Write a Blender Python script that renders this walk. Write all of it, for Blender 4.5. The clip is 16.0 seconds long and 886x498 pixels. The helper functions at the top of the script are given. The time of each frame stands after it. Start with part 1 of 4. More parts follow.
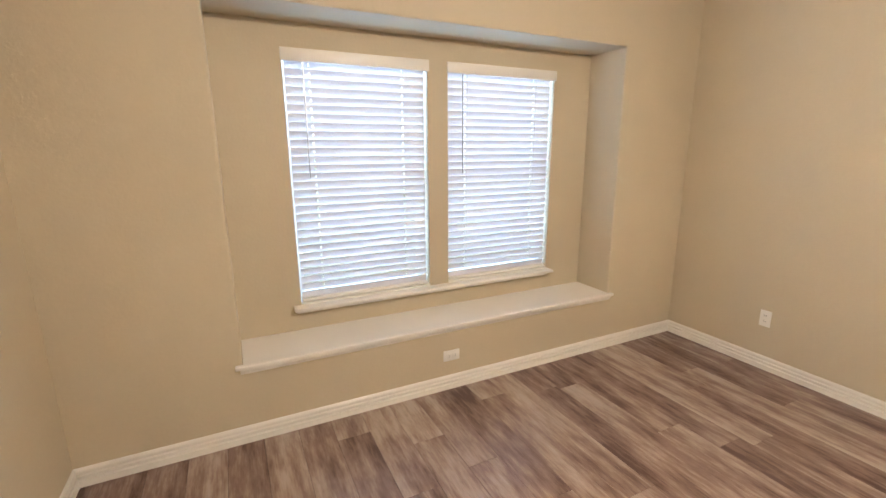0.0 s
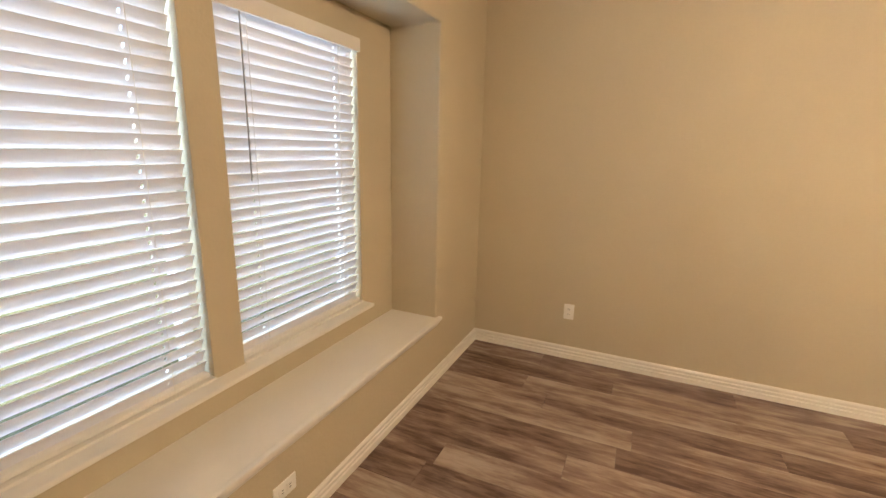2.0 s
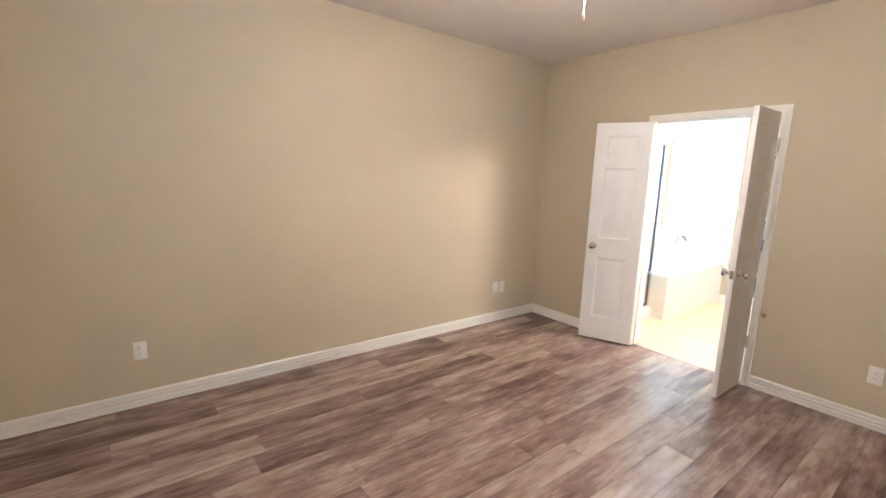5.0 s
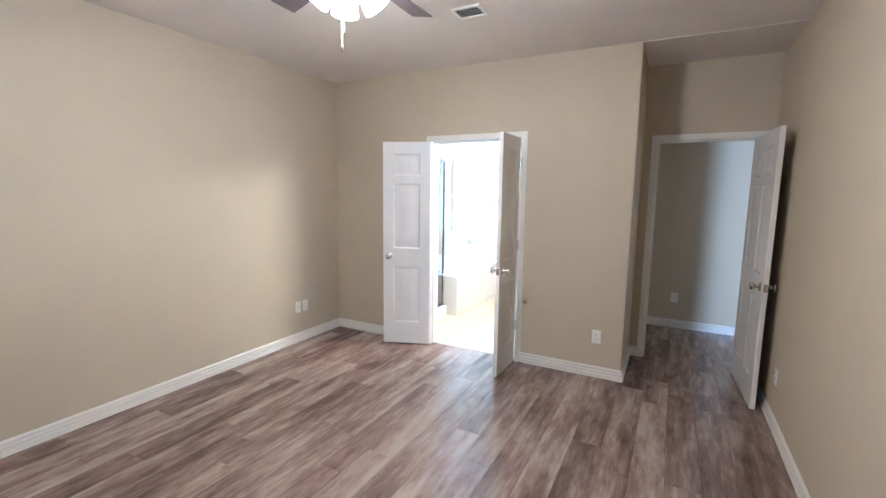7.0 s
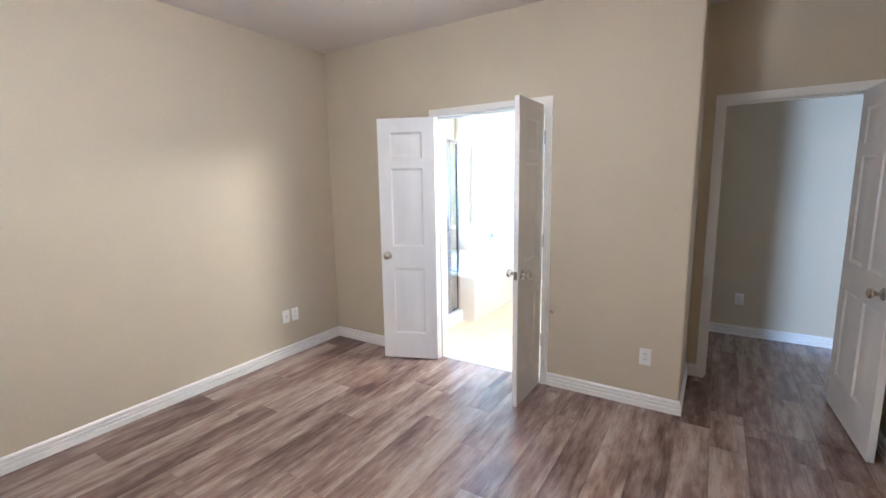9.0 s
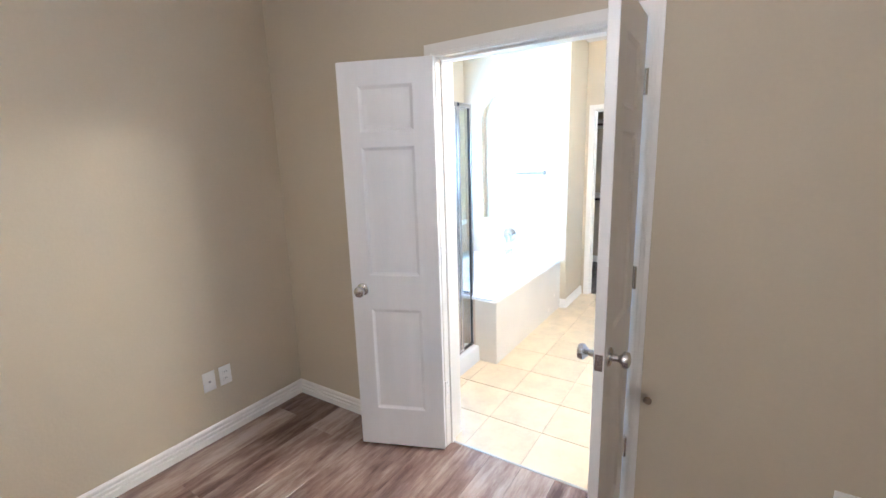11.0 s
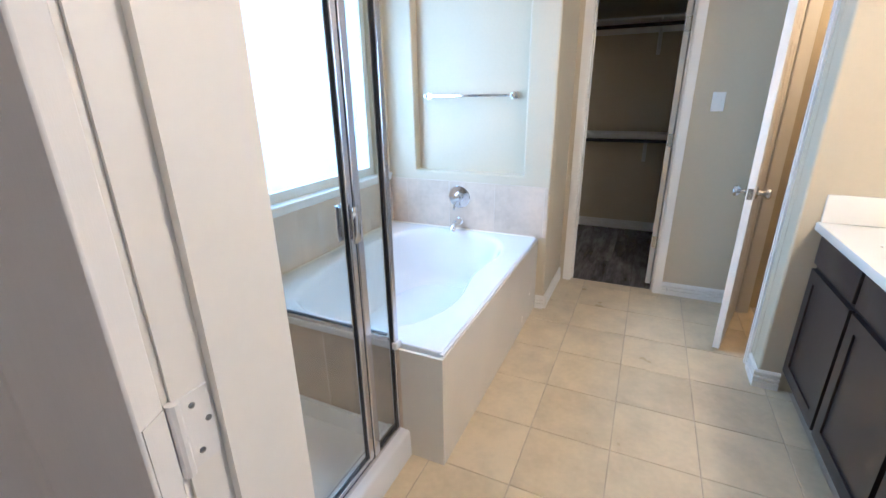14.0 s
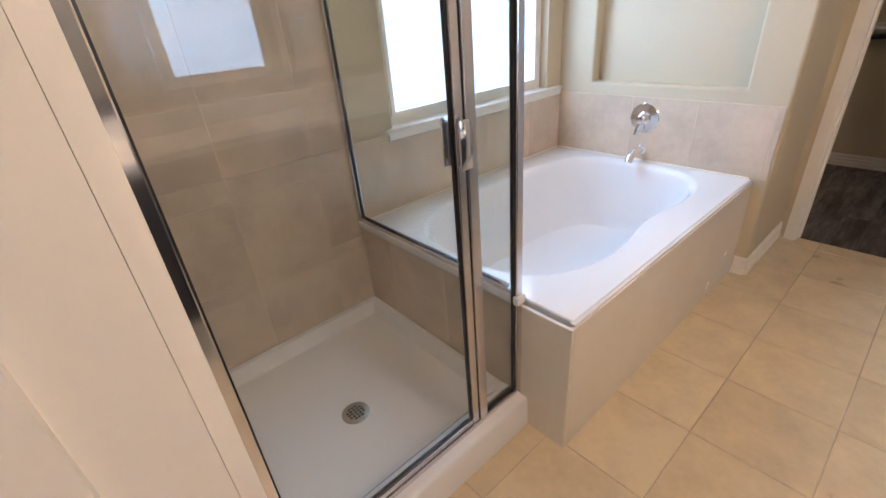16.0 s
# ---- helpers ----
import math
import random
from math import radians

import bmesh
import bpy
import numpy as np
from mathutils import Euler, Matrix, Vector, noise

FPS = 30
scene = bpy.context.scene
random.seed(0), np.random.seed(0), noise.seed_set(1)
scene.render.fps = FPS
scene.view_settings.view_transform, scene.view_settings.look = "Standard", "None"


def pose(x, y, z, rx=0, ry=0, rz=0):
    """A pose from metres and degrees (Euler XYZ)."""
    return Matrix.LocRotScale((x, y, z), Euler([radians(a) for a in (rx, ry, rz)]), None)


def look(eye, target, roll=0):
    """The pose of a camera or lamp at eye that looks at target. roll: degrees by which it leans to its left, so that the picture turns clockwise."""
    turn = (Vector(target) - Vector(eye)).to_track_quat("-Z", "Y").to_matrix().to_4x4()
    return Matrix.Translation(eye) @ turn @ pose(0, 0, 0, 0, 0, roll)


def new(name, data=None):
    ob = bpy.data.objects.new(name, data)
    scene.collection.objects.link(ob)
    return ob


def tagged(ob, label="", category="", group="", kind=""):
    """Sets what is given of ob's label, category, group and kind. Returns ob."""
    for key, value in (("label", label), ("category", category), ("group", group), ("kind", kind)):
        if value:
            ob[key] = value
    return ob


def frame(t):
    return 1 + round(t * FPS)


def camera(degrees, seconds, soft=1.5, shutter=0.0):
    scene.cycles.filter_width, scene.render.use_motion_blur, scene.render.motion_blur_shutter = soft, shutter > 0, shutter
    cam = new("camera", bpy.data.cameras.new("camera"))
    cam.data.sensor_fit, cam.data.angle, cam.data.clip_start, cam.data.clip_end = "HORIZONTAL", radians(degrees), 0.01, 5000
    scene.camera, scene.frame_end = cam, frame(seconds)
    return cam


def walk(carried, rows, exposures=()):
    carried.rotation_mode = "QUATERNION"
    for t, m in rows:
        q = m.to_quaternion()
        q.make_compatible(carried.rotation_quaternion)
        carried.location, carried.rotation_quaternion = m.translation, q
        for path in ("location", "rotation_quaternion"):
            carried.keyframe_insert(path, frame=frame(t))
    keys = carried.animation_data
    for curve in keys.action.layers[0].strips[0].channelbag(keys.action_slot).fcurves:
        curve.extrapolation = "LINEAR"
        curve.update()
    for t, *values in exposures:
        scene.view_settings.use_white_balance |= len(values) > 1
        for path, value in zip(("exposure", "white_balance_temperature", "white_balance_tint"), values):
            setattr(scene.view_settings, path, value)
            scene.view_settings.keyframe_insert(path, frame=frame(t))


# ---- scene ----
cam = camera(91.0, 16.0)
PATH = [
    (0, (-0.163, 0.147, 1.526), (0.686, 1.903, 1.083), -0.4),
    (0.5, (-0.165, 0.488, 1.514), (1.025, 2.034, 1.074), -0.6),
    (1, (-0.096, 0.795, 1.494), (1.307, 2.145, 1.037), 0.9),
    (1.5, (-0.047, 1.086, 1.479), (1.558, 2.194, 1.034), 2.6),
    (2, (-0.038, 1.339, 1.52), (1.736, 2.144, 1.068), 1.2),
    (2.5, (-0.019, 1.59, 1.445), (1.874, 2.078, 1.022), 0.3),
    (3, (0.034, 1.777, 1.477), (1.982, 1.881, 1.037), 1.5),
    (3.5, (0.01, 1.918, 1.49), (1.922, 1.528, 1.053), 0.5),
    (4, (0.001, 1.929, 1.503), (1.831, 1.243, 1.077), 2.1),
    (4.5, (-0.055, 1.834, 1.506), (1.676, 0.915, 1.105), 2.2),
    (5, (-0.099, 1.838, 1.525), (1.456, 0.626, 1.19), 2.1),
    (5.2, (-0.12, 1.856, 1.556), (1.369, 0.56, 1.234), 2.1),
    (7.3, (-0.28, 1.756, 1.577), (0.608, -0.016, 1.311), 0.4),
    (7.5, (-0.296, 1.701, 1.582), (0.585, -0.074, 1.308), 0.2),
    (8, (-0.306, 1.521, 1.569), (0.603, -0.236, 1.28), -0.3),
    (8.5, (-0.218, 1.331, 1.559), (0.754, -0.389, 1.253), -0.7),
    (9, (-0.078, 1.044, 1.526), (0.973, -0.631, 1.222), -0.9),
    (9.5, (0.038, 0.716, 1.55), (1.141, -0.92, 1.227), -1.6),
    (11.8, (1.05, -0.622, 1.573), (2.013, -2.312, 1.118), -0.8),
    (12, (1.116, -0.731, 1.56), (2.029, -2.447, 1.091), -0.9),
    (12.5, (1.265, -1.031, 1.528), (2.088, -2.778, 1.007), -1.4),
    (13, (1.406, -1.305, 1.485), (2.125, -3.081, 0.912), -0.7),
    (13.5, (1.488, -1.543, 1.451), (2.136, -3.334, 0.84), -0.3),
    (14, (1.491, -1.791, 1.426), (2.287, -3.497, 0.754), -0.9),
    (14.5, (1.56, -1.948, 1.406), (2.491, -3.563, 0.68), -0.8),
    (15, (1.607, -2.054, 1.403), (2.632, -3.592, 0.639), -2.2),
    (15.5, (1.597, -2.111, 1.37), (2.796, -3.468, 0.521), -3.2),
    (16, (1.557, -2.148, 1.319), (2.914, -3.274, 0.375), -5.0),
]
EXPOSURE = [(0.0, 2.16, 5650, 14), (1.0, 1.82, 6000, 16), (2.0, 1.77, 6950, 16), (3.0, 1.68, 7500, 17), (3.5, 1.85, 7500, 17), (4.0, 1.95, 6700, 17), (5.0, 1.93, 5150, 15), (7.5, 1.9, 4500, 11),
            (9.5, 1.85, 4500, 13), (12.0, 1.0, 4750, 14), (12.5, 0.7, 4800, 16), (13.5, 0.42, 4950, 17), (14.5, 0.08, 5000, 18), (15.0, -0.06, 5200, 22), (16.0, -0.15, 6050, 27)]
walk(cam, [(t, look(eye, target, roll)) for t, eye, target, roll in PATH], EXPOSURE)


# ---------- world, lights ----------
world = bpy.data.worlds.new("sky")
scene.world = world
world.use_nodes = True
wn = world.node_tree.nodes
sky = wn.new("ShaderNodeTexSky")
sky.sky_type, sky.sun_disc = "NISHITA", False
sky.sun_elevation, sky.sun_rotation = radians(50), radians(225)
wn["Background"].inputs["Strength"].default_value = 0.12
world.node_tree.links.new(sky.outputs[0], wn["Background"].inputs["Color"])


def lamp(name, kind, where, watts, colour, radius=0.03, size=None, spread=180):
    data = bpy.data.lights.new(name, kind)
    data.energy, data.color = watts, colour
    if kind == "AREA":
        data.shape, data.size, data.size_y, data.spread = "RECTANGLE", size[0], size[1], radians(spread)
    elif kind == "SUN":
        data.angle = radians(0.5)
    else:
        data.shadow_soft_size = radius
    ob = new(name, data)
    ob.matrix_world = where
    return ob


DAY = (0.80, 0.90, 1.0)
WARM = (1.0, 0.80, 0.56)
FAN = (1.05, 0.23)
sun = lamp("sun", "SUN", look((-10, -10, 17), (0, 0, 0)), 2.5, (1.0, 0.95, 0.88))
lamp("daylight_bath_window", "AREA", look((3.315, -3.85, 1.495), (2.0, -3.85, 1.495)), 50, (0.56, 0.80, 1.0), size=(1.36, 1.36))
lamp("daylight_bedroom_window", "AREA", look((0.585, 3.02, 1.45), (0.585, 1.0, 1.0)), 9, (0.55, 0.76, 1.0), size=(0.9, 1.5))
lamp("daylight_bedroom_window", "AREA", look((1.59, 3.02, 1.45), (1.59, 1.0, 1.0)), 9, (0.55, 0.76, 1.0), size=(0.9, 1.5))
lamp("daylight_living_window", "AREA", look((-2.2, 0.12, 1.4), (-1.2, -3.9, 1.1)), 34, DAY, size=(0.6, 1.5), spread=180)
lamp("toilet_room_lamp", "POINT", pose(0.35, -4.75, 2.45), 22, (1.0, 0.74, 0.42), 0.06)
for k in range(4):
    a = radians(45 + 90 * k)
    lamp("fan_bulb", "POINT", pose(FAN[0] + 0.13 * math.cos(a), FAN[1] + 0.13 * math.sin(a), 2.35), 9, WARM, 0.045)


# ---------- materials ----------
def material(name, colour, rough=0.5, metal=0.0, vary=0.12, scale=6.0, fine=60.0, bump=0.05, bump_scale=120.0, stretch=(1, 1, 1), spec=0.5, coords="Object", per_object=0.0, tint=None):
    m = bpy.data.materials.new(name)
    m.use_nodes = True
    nt = m.node_tree
    n, l = nt.nodes, nt.links
    b = n["Principled BSDF"]
    b.inputs["Metallic"].default_value = metal
    b.inputs["Specular IOR Level"].default_value = spec
    tc, mp = n.new("ShaderNodeTexCoord"), n.new("ShaderNodeMapping")
    mp.inputs["Scale"].default_value = stretch
    l.new(tc.outputs[coords], mp.inputs["Vector"])
    big, small = n.new("ShaderNodeTexNoise"), n.new("ShaderNodeTexNoise")
    big.inputs["Scale"].default_value, small.inputs["Scale"].default_value = scale, fine
    big.inputs["Detail"].default_value = 4
    vec = mp.outputs[0]
    if per_object:
        oi, add = n.new("ShaderNodeObjectInfo"), n.new("ShaderNodeVectorMath")
        mul = n.new("ShaderNodeMath")
        mul.operation = "MULTIPLY"
        mul.inputs[1].default_value = 37.0
        l.new(oi.outputs["Random"], mul.inputs[0])
        l.new(mp.outputs[0], add.inputs[0])
        l.new(mul.outputs[0], add.inputs[1])
        vec = add.outputs[0]
    l.new(vec, big.inputs["Vector"])
    l.new(vec, small.inputs["Vector"])
    mix = n.new("ShaderNodeMath")
    mix.operation = "MULTIPLY_ADD"
    mix.inputs[1].default_value = 0.35
    l.new(small.outputs[0], mix.inputs[0])
    l.new(big.outputs[0], mix.inputs[2])
    if per_object:
        m2 = n.new("ShaderNodeMath")
        m2.operation = "MULTIPLY_ADD"
        m2.inputs[1].default_value = per_object
        l.new(oi.outputs["Random"], m2.inputs[0])
        l.new(mix.outputs[0], m2.inputs[2])
        mix = m2
    ramp = n.new("ShaderNodeValToRGB")
    mid = 0.675 + per_object * 0.5
    ramp.color_ramp.elements[0].position = mid - 0.3
    ramp.color_ramp.elements[1].position = mid + 0.3
    lo = [c * (1 - vary) for c in colour]
    hi = [min(1, c * (1 + vary)) for c in colour]
    if tint:
        lo = list(tint)
    ramp.color_ramp.elements[0].color = (*lo, 1)
    ramp.color_ramp.elements[1].color = (*hi, 1)
    l.new(mix.outputs[0], ramp.inputs[0])
    l.new(ramp.outputs[0], b.inputs["Base Color"])
    rr = n.new("ShaderNodeMapRange")
    rr.inputs["To Min"].default_value, rr.inputs["To Max"].default_value = max(0.02, rough - 0.06), min(1, rough + 0.06)
    l.new(big.outputs[0], rr.inputs[0])
    l.new(rr.outputs[0], b.inputs["Roughness"])
    if bump:
        bn, bp = n.new("ShaderNodeTexNoise"), n.new("ShaderNodeBump")
        bn.inputs["Scale"].default_value = bump_scale
        bn.inputs["Detail"].default_value = 3
        bp.inputs["Strength"].default_value, bp.inputs["Distance"].default_value = bump, 0.004
        l.new(vec, bn.inputs["Vector"])
        l.new(bn.outputs[0], bp.inputs["Height"])
        l.new(bp.outputs[0], b.inputs["Normal"])
    return m


def plank_material(name, dark, mid, light):
    m = bpy.data.materials.new(name)
    m.use_nodes = True
    n, l = m.node_tree.nodes, m.node_tree.links
    b = n["Principled BSDF"]
    tc, oi = n.new("ShaderNodeTexCoord"), n.new("ShaderNodeObjectInfo")
    mul, add = n.new("ShaderNodeMath"), n.new("ShaderNodeVectorMath")
    mul.operation, mul.inputs[1].default_value = "MULTIPLY", 61.0
    l.new(oi.outputs["Random"], mul.inputs[0])
    l.new(tc.outputs["Object"], add.inputs[0])
    l.new(mul.outputs[0], add.inputs[1])

    def streak(sx, sy, detail, rough=0.6):
        mp, t = n.new("ShaderNodeMapping"), n.new("ShaderNodeTexNoise")
        mp.inputs["Scale"].default_value = (sx, sy, 1)
        t.inputs["Scale"].default_value, t.inputs["Detail"].default_value, t.inputs["Roughness"].default_value = 1, detail, rough
        l.new(add.outputs[0], mp.inputs["Vector"])
        l.new(mp.outputs[0], t.inputs["Vector"])
        return t.outputs[0]

    def madd(a, k, c):
        x = n.new("ShaderNodeMath")
        x.operation, x.inputs[1].default_value = "MULTIPLY_ADD", k
        l.new(a, x.inputs[0])
        if isinstance(c, float):
            x.inputs[2].default_value = c
        else:
            l.new(c, x.inputs[2])
        return x.outputs[0]

    broad, blotch = streak(10, 1.4, 5, 0.62), streak(20, 5.5, 4, 0.6)
    grain, pore = streak(55, 5, 5, 0.7), streak(150, 10, 3)
    v = madd(broad, 1.45, madd(blotch, 0.75, madd(grain, 0.55, madd(pore, 0.20, madd(oi.outputs["Random"], 0.34, -1.13)))))
    ramp = n.new("ShaderNodeValToRGB")
    e = ramp.color_ramp.elements
    e[0].position, e[0].color = 0.16, (*dark, 1)
    e[1].position, e[1].color = 0.86, (*light, 1)
    x = e.new(0.48)
    x.color = (*mid, 1)
    l.new(v, ramp.inputs[0])
    l.new(ramp.outputs[0], b.inputs["Base Color"])
    l.new(madd(grain, 0.08, 0.18), b.inputs["Roughness"])
    b.inputs["Specular IOR Level"].default_value = 0.6
    bp = n.new("ShaderNodeBump")
    bp.inputs["Strength"].default_value, bp.inputs["Distance"].default_value = 0.063, 0.002
    l.new(pore, bp.inputs["Height"])
    l.new(bp.outputs[0], b.inputs["Normal"])
    return m


WALL = material("beige_wall_paint", (0.55, 0.475, 0.340), 0.62, vary=0.04, scale=1.5, bump=0.22, bump_scale=70, spec=0.3)
CEIL = material("ceiling_paint", (0.72, 0.66, 0.59), 0.75, vary=0.04, scale=1.5, bump=0.28, bump_scale=60, spec=0.2)
TRIM = material("white_trim_paint", (0.80, 0.77, 0.71), 0.33, vary=0.03, scale=4, bump=0.03)
DOOR = material("white_door_paint", (0.78, 0.76, 0.73), 0.36, vary=0.03, scale=5, bump=0.06, bump_scale=200, stretch=(4, 4, 0.4))
PLANK = plank_material("grey_brown_vinyl_plank", (0.100, 0.060, 0.050), (0.236, 0.158, 0.124), (0.41, 0.33, 0.27))
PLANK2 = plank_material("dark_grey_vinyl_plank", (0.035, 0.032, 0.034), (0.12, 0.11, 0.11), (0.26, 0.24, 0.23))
JOINT = material("floor_joint", (0.05, 0.04, 0.035), 0.8)
GROUT = material("grout", (0.48, 0.395, 0.29), 0.9, vary=0.2)
FTILE = material("beige_floor_tile", (0.60, 0.492, 0.325), 0.30, vary=0.13, scale=7, fine=40, bump=0.04, bump_scale=40, per_object=0.25)
STILE = material("tan_wall_tile", (0.57, 0.465, 0.36), 0.22, vary=0.16, scale=5, fine=30, bump=0.03, bump_scale=30, per_object=0.2)
CREAM_CAULK = material("cream_caulk", (0.78, 0.72, 0.60), 0.5, bump=0)
GROUT2 = material("pale_grout", (0.63, 0.54, 0.44), 0.85)
SATIN = material("satin_aluminium", (0.70, 0.68, 0.70), 0.2, metal=1.0, vary=0.05, bump=0)
ACRYL = material("white_acrylic", (0.76, 0.755, 0.755), 0.14, vary=0.01, bump=0)
APRON = material("cream_tile_apron", (0.74, 0.69, 0.61), 0.25, vary=0.03, scale=3, bump=0.02)
CHROME = material("chrome", (0.80, 0.80, 0.82), 0.10, metal=1.0, vary=0.02, bump=0)
NICKEL = material("satin_nickel", (0.62, 0.60, 0.57), 0.24, metal=1.0, vary=0.05, bump=0)
STEEL = material("steel_drain", (0.45, 0.44, 0.43), 0.3, metal=1.0, vary=0.1, bump=0)
BLACK = material("black_seal", (0.012, 0.012, 0.013), 0.4, bump=0)
ESPRESSO = material("espresso_cabinet", (0.030, 0.022, 0.020), 0.34, vary=0.3, scale=5, fine=60, stretch=(4, 4, 0.6), bump=0.05)
COUNTER = material("white_cultured_marble", (0.82, 0.77, 0.67), 0.18, vary=0.03, scale=3, bump=0)
PLASTIC = material("white_plastic", (0.82, 0.80, 0.75), 0.35, vary=0.02, bump=0)
SLOT = material("dark_slot", (0.05, 0.045, 0.04), 0.6, bump=0)
# white door paint with the toilet lamp's warm light put into the colour
LAMPLIT_DOOR = material("door_paint_lamp_warmed", (0.78, 0.74, 0.68), 0.4, vary=0.05, bump=0.05)
BLADE = material("dark_walnut_blade", (0.10, 0.075, 0.08), 0.35, vary=0.3, scale=4, stretch=(1, 6, 1))
BRONZE = material("bronze_metal", (0.10, 0.07, 0.05), 0.35, metal=0.8, bump=0)
IRON = material("black_closet_rod", (0.02, 0.02, 0.02), 0.35, metal=0.5, bump=0)
GROUND = material("dry_lawn", (0.16, 0.17, 0.07), 0.9, vary=0.35, scale=2)
OUTSIDE = material("outer_wall", (0.45, 0.36, 0.28), 0.8, vary=0.1)


def slat_material():
    m = material("white_blind_slat", (0.80, 0.80, 0.82), 0.38, vary=0.02, bump=0)
    n, l = m.node_tree.nodes, m.node_tree.links
    t, mx = n.new("ShaderNodeBsdfTranslucent"), n.new("ShaderNodeMixShader")
    t.inputs[0].default_value = (0.80, 0.82, 0.88, 1)
    mx.inputs[0].default_value = 0.10
    l.new(n["Principled BSDF"].outputs[0], mx.inputs[1])
    l.new(t.outputs[0], mx.inputs[2])
    l.new(mx.outputs[0], n["Material Output"].inputs[0])
    return m


SLAT = slat_material()


def glass_material(name, tint, clear, rough=0.0, milky=0.0):
    m = bpy.data.materials.new(name)
    m.use_nodes = True
    n, l = m.node_tree.nodes, m.node_tree.links
    n.remove(n["Principled BSDF"])
    t, g, f, mx = n.new("ShaderNodeBsdfTransparent"), n.new("ShaderNodeBsdfGlossy"), n.new("ShaderNodeLayerWeight"), n.new("ShaderNodeMixShader")
    pw, sc = n.new("ShaderNodeMath"), n.new("ShaderNodeMath")
    pw.operation, pw.inputs[1].default_value = "POWER", 5.0
    sc.operation, sc.inputs[1].default_value, sc.inputs[2].default_value = "MULTIPLY_ADD", 0.9, 0.05
    l.new(f.outputs["Facing"], pw.inputs[0])
    l.new(pw.outputs[0], sc.inputs[0])
    t.inputs[0].default_value = (*tint, 1)
    g.inputs["Roughness"].default_value = rough
    l.new(sc.outputs[0], mx.inputs[0])
    l.new(g.outputs[0], mx.inputs[2])
    last = t.outputs[0]
    if milky:
        tr, m2 = n.new("ShaderNodeBsdfTranslucent"), n.new("ShaderNodeMixShader")
        tr.inputs[0].default_value = (0.9, 0.93, 0.95, 1)
        m2.inputs[0].default_value = milky
        l.new(last, m2.inputs[1])
        l.new(tr.outputs[0], m2.inputs[2])
        last = m2.outputs[0]
    l.new(last, mx.inputs[1])
    l.new(mx.outputs[0], n["Material Output"].inputs[0])
    return m


GLASS = glass_material("clear_glass", (0.95, 0.97, 0.96), 1)
FROST = glass_material("frosted_glass", (0.93, 0.97, 0.98), 1, 0.3, 0.2)
MIRROR = material("mirror_silver", (0.92, 0.93, 0.92), 0.02, metal=1.0, vary=0.0, bump=0)
MIRROR.node_tree.nodes["Principled BSDF"].inputs["Roughness"].default_value = 0.0
for lk in list(MIRROR.node_tree.links):
    if lk.to_socket.name == "Roughness":
        MIRROR.node_tree.links.remove(lk)


def glow_material(name, colour, strength):
    m = bpy.data.materials.new(name)
    m.use_nodes = True
    b = m.node_tree.nodes["Principled BSDF"]
    b.inputs["Base Color"].default_value = (0.9, 0.88, 0.82, 1)
    b.inputs["Emission Color"].default_value = (*colour, 1)
    b.inputs["Emission Strength"].default_value = strength
    return m


GLOBE = glow_material("lit_frosted_globe", (1.0, 0.78, 0.51), 152.0)
SHADE = glow_material("lit_frosted_shade", (1.0, 0.86, 0.66), 6.0)


# ---------- mesh helpers ----------
def box(bm, x0, x1, y0, y1, z0, z1, bevel=0.0, seg=2, m=None):
    r = bmesh.ops.create_cube(bm, size=1.0)
    vs = r["verts"]
    bmesh.ops.scale(bm, vec=(x1 - x0, y1 - y0, z1 - z0), verts=vs)
    bmesh.ops.translate(bm, vec=((x0 + x1) / 2, (y0 + y1) / 2, (z0 + z1) / 2), verts=vs)
    if m is not None:
        bmesh.ops.transform(bm, matrix=m, verts=vs)
    if bevel:
        es = list({e for v in vs for e in v.link_edges})
        bmesh.ops.bevel(bm, geom=es, offset=bevel, segments=seg, profile=0.5, affect="EDGES")
    return bm


def lathe(bm, profile, n=24, m=Matrix()):
    rings = []
    for r, z in profile:
        rings.append([bm.verts.new(m @ Vector((r * math.cos(2 * math.pi * k / n), r * math.sin(2 * math.pi * k / n), z))) for k in range(n)])
    for a, b in zip(rings, rings[1:]):
        for k in range(n):
            bm.faces.new((a[k], a[(k + 1) % n], b[(k + 1) % n], b[k]))
    bm.faces.new(rings[0][::-1])
    bm.faces.new(rings[-1])
    return bm


def tube(bm, pts, r, n=10, closed=False):
    pts = [Vector(p) for p in pts]
    rings = []
    for i, p in enumerate(pts):
        if closed:
            d = pts[(i + 1) % len(pts)] - pts[i - 1]
        else:
            d = pts[min(i + 1, len(pts) - 1)] - pts[max(i - 1, 0)]
        q = d.to_track_quat("Z", "Y")
        rings.append([bm.verts.new(p + q @ Vector((r * math.cos(2 * math.pi * k / n), r * math.sin(2 * math.pi * k / n), 0))) for k in range(n)])
    for a, b in zip(rings, rings[1:] + (rings[:1] if closed else [])):
        for k in range(n):
            bm.faces.new((a[k], a[(k + 1) % n], b[(k + 1) % n], b[k]))
    if not closed:
        bm.faces.new(rings[0][::-1])
        bm.faces.new(rings[-1])
    return bm


def extrude_profile(bm, profile, p0, p1, out):
    """profile: (depth, height) pairs, run from p0 to p1 with depth along out."""
    p0, p1, out = Vector(p0), Vector(p1), Vector(out)
    a = [bm.verts.new(p0 + out * d + Vector((0, 0, h))) for d, h in profile]
    b = [bm.verts.new(p1 + out * d + Vector((0, 0, h))) for d, h in profile]
    k = len(profile)
    for i in range(k):
        bm.faces.new((a[i], a[(i + 1) % k], b[(i + 1) % k], b[i]))
    bm.faces.new(a[::-1])
    bm.faces.new(b)
    return bm


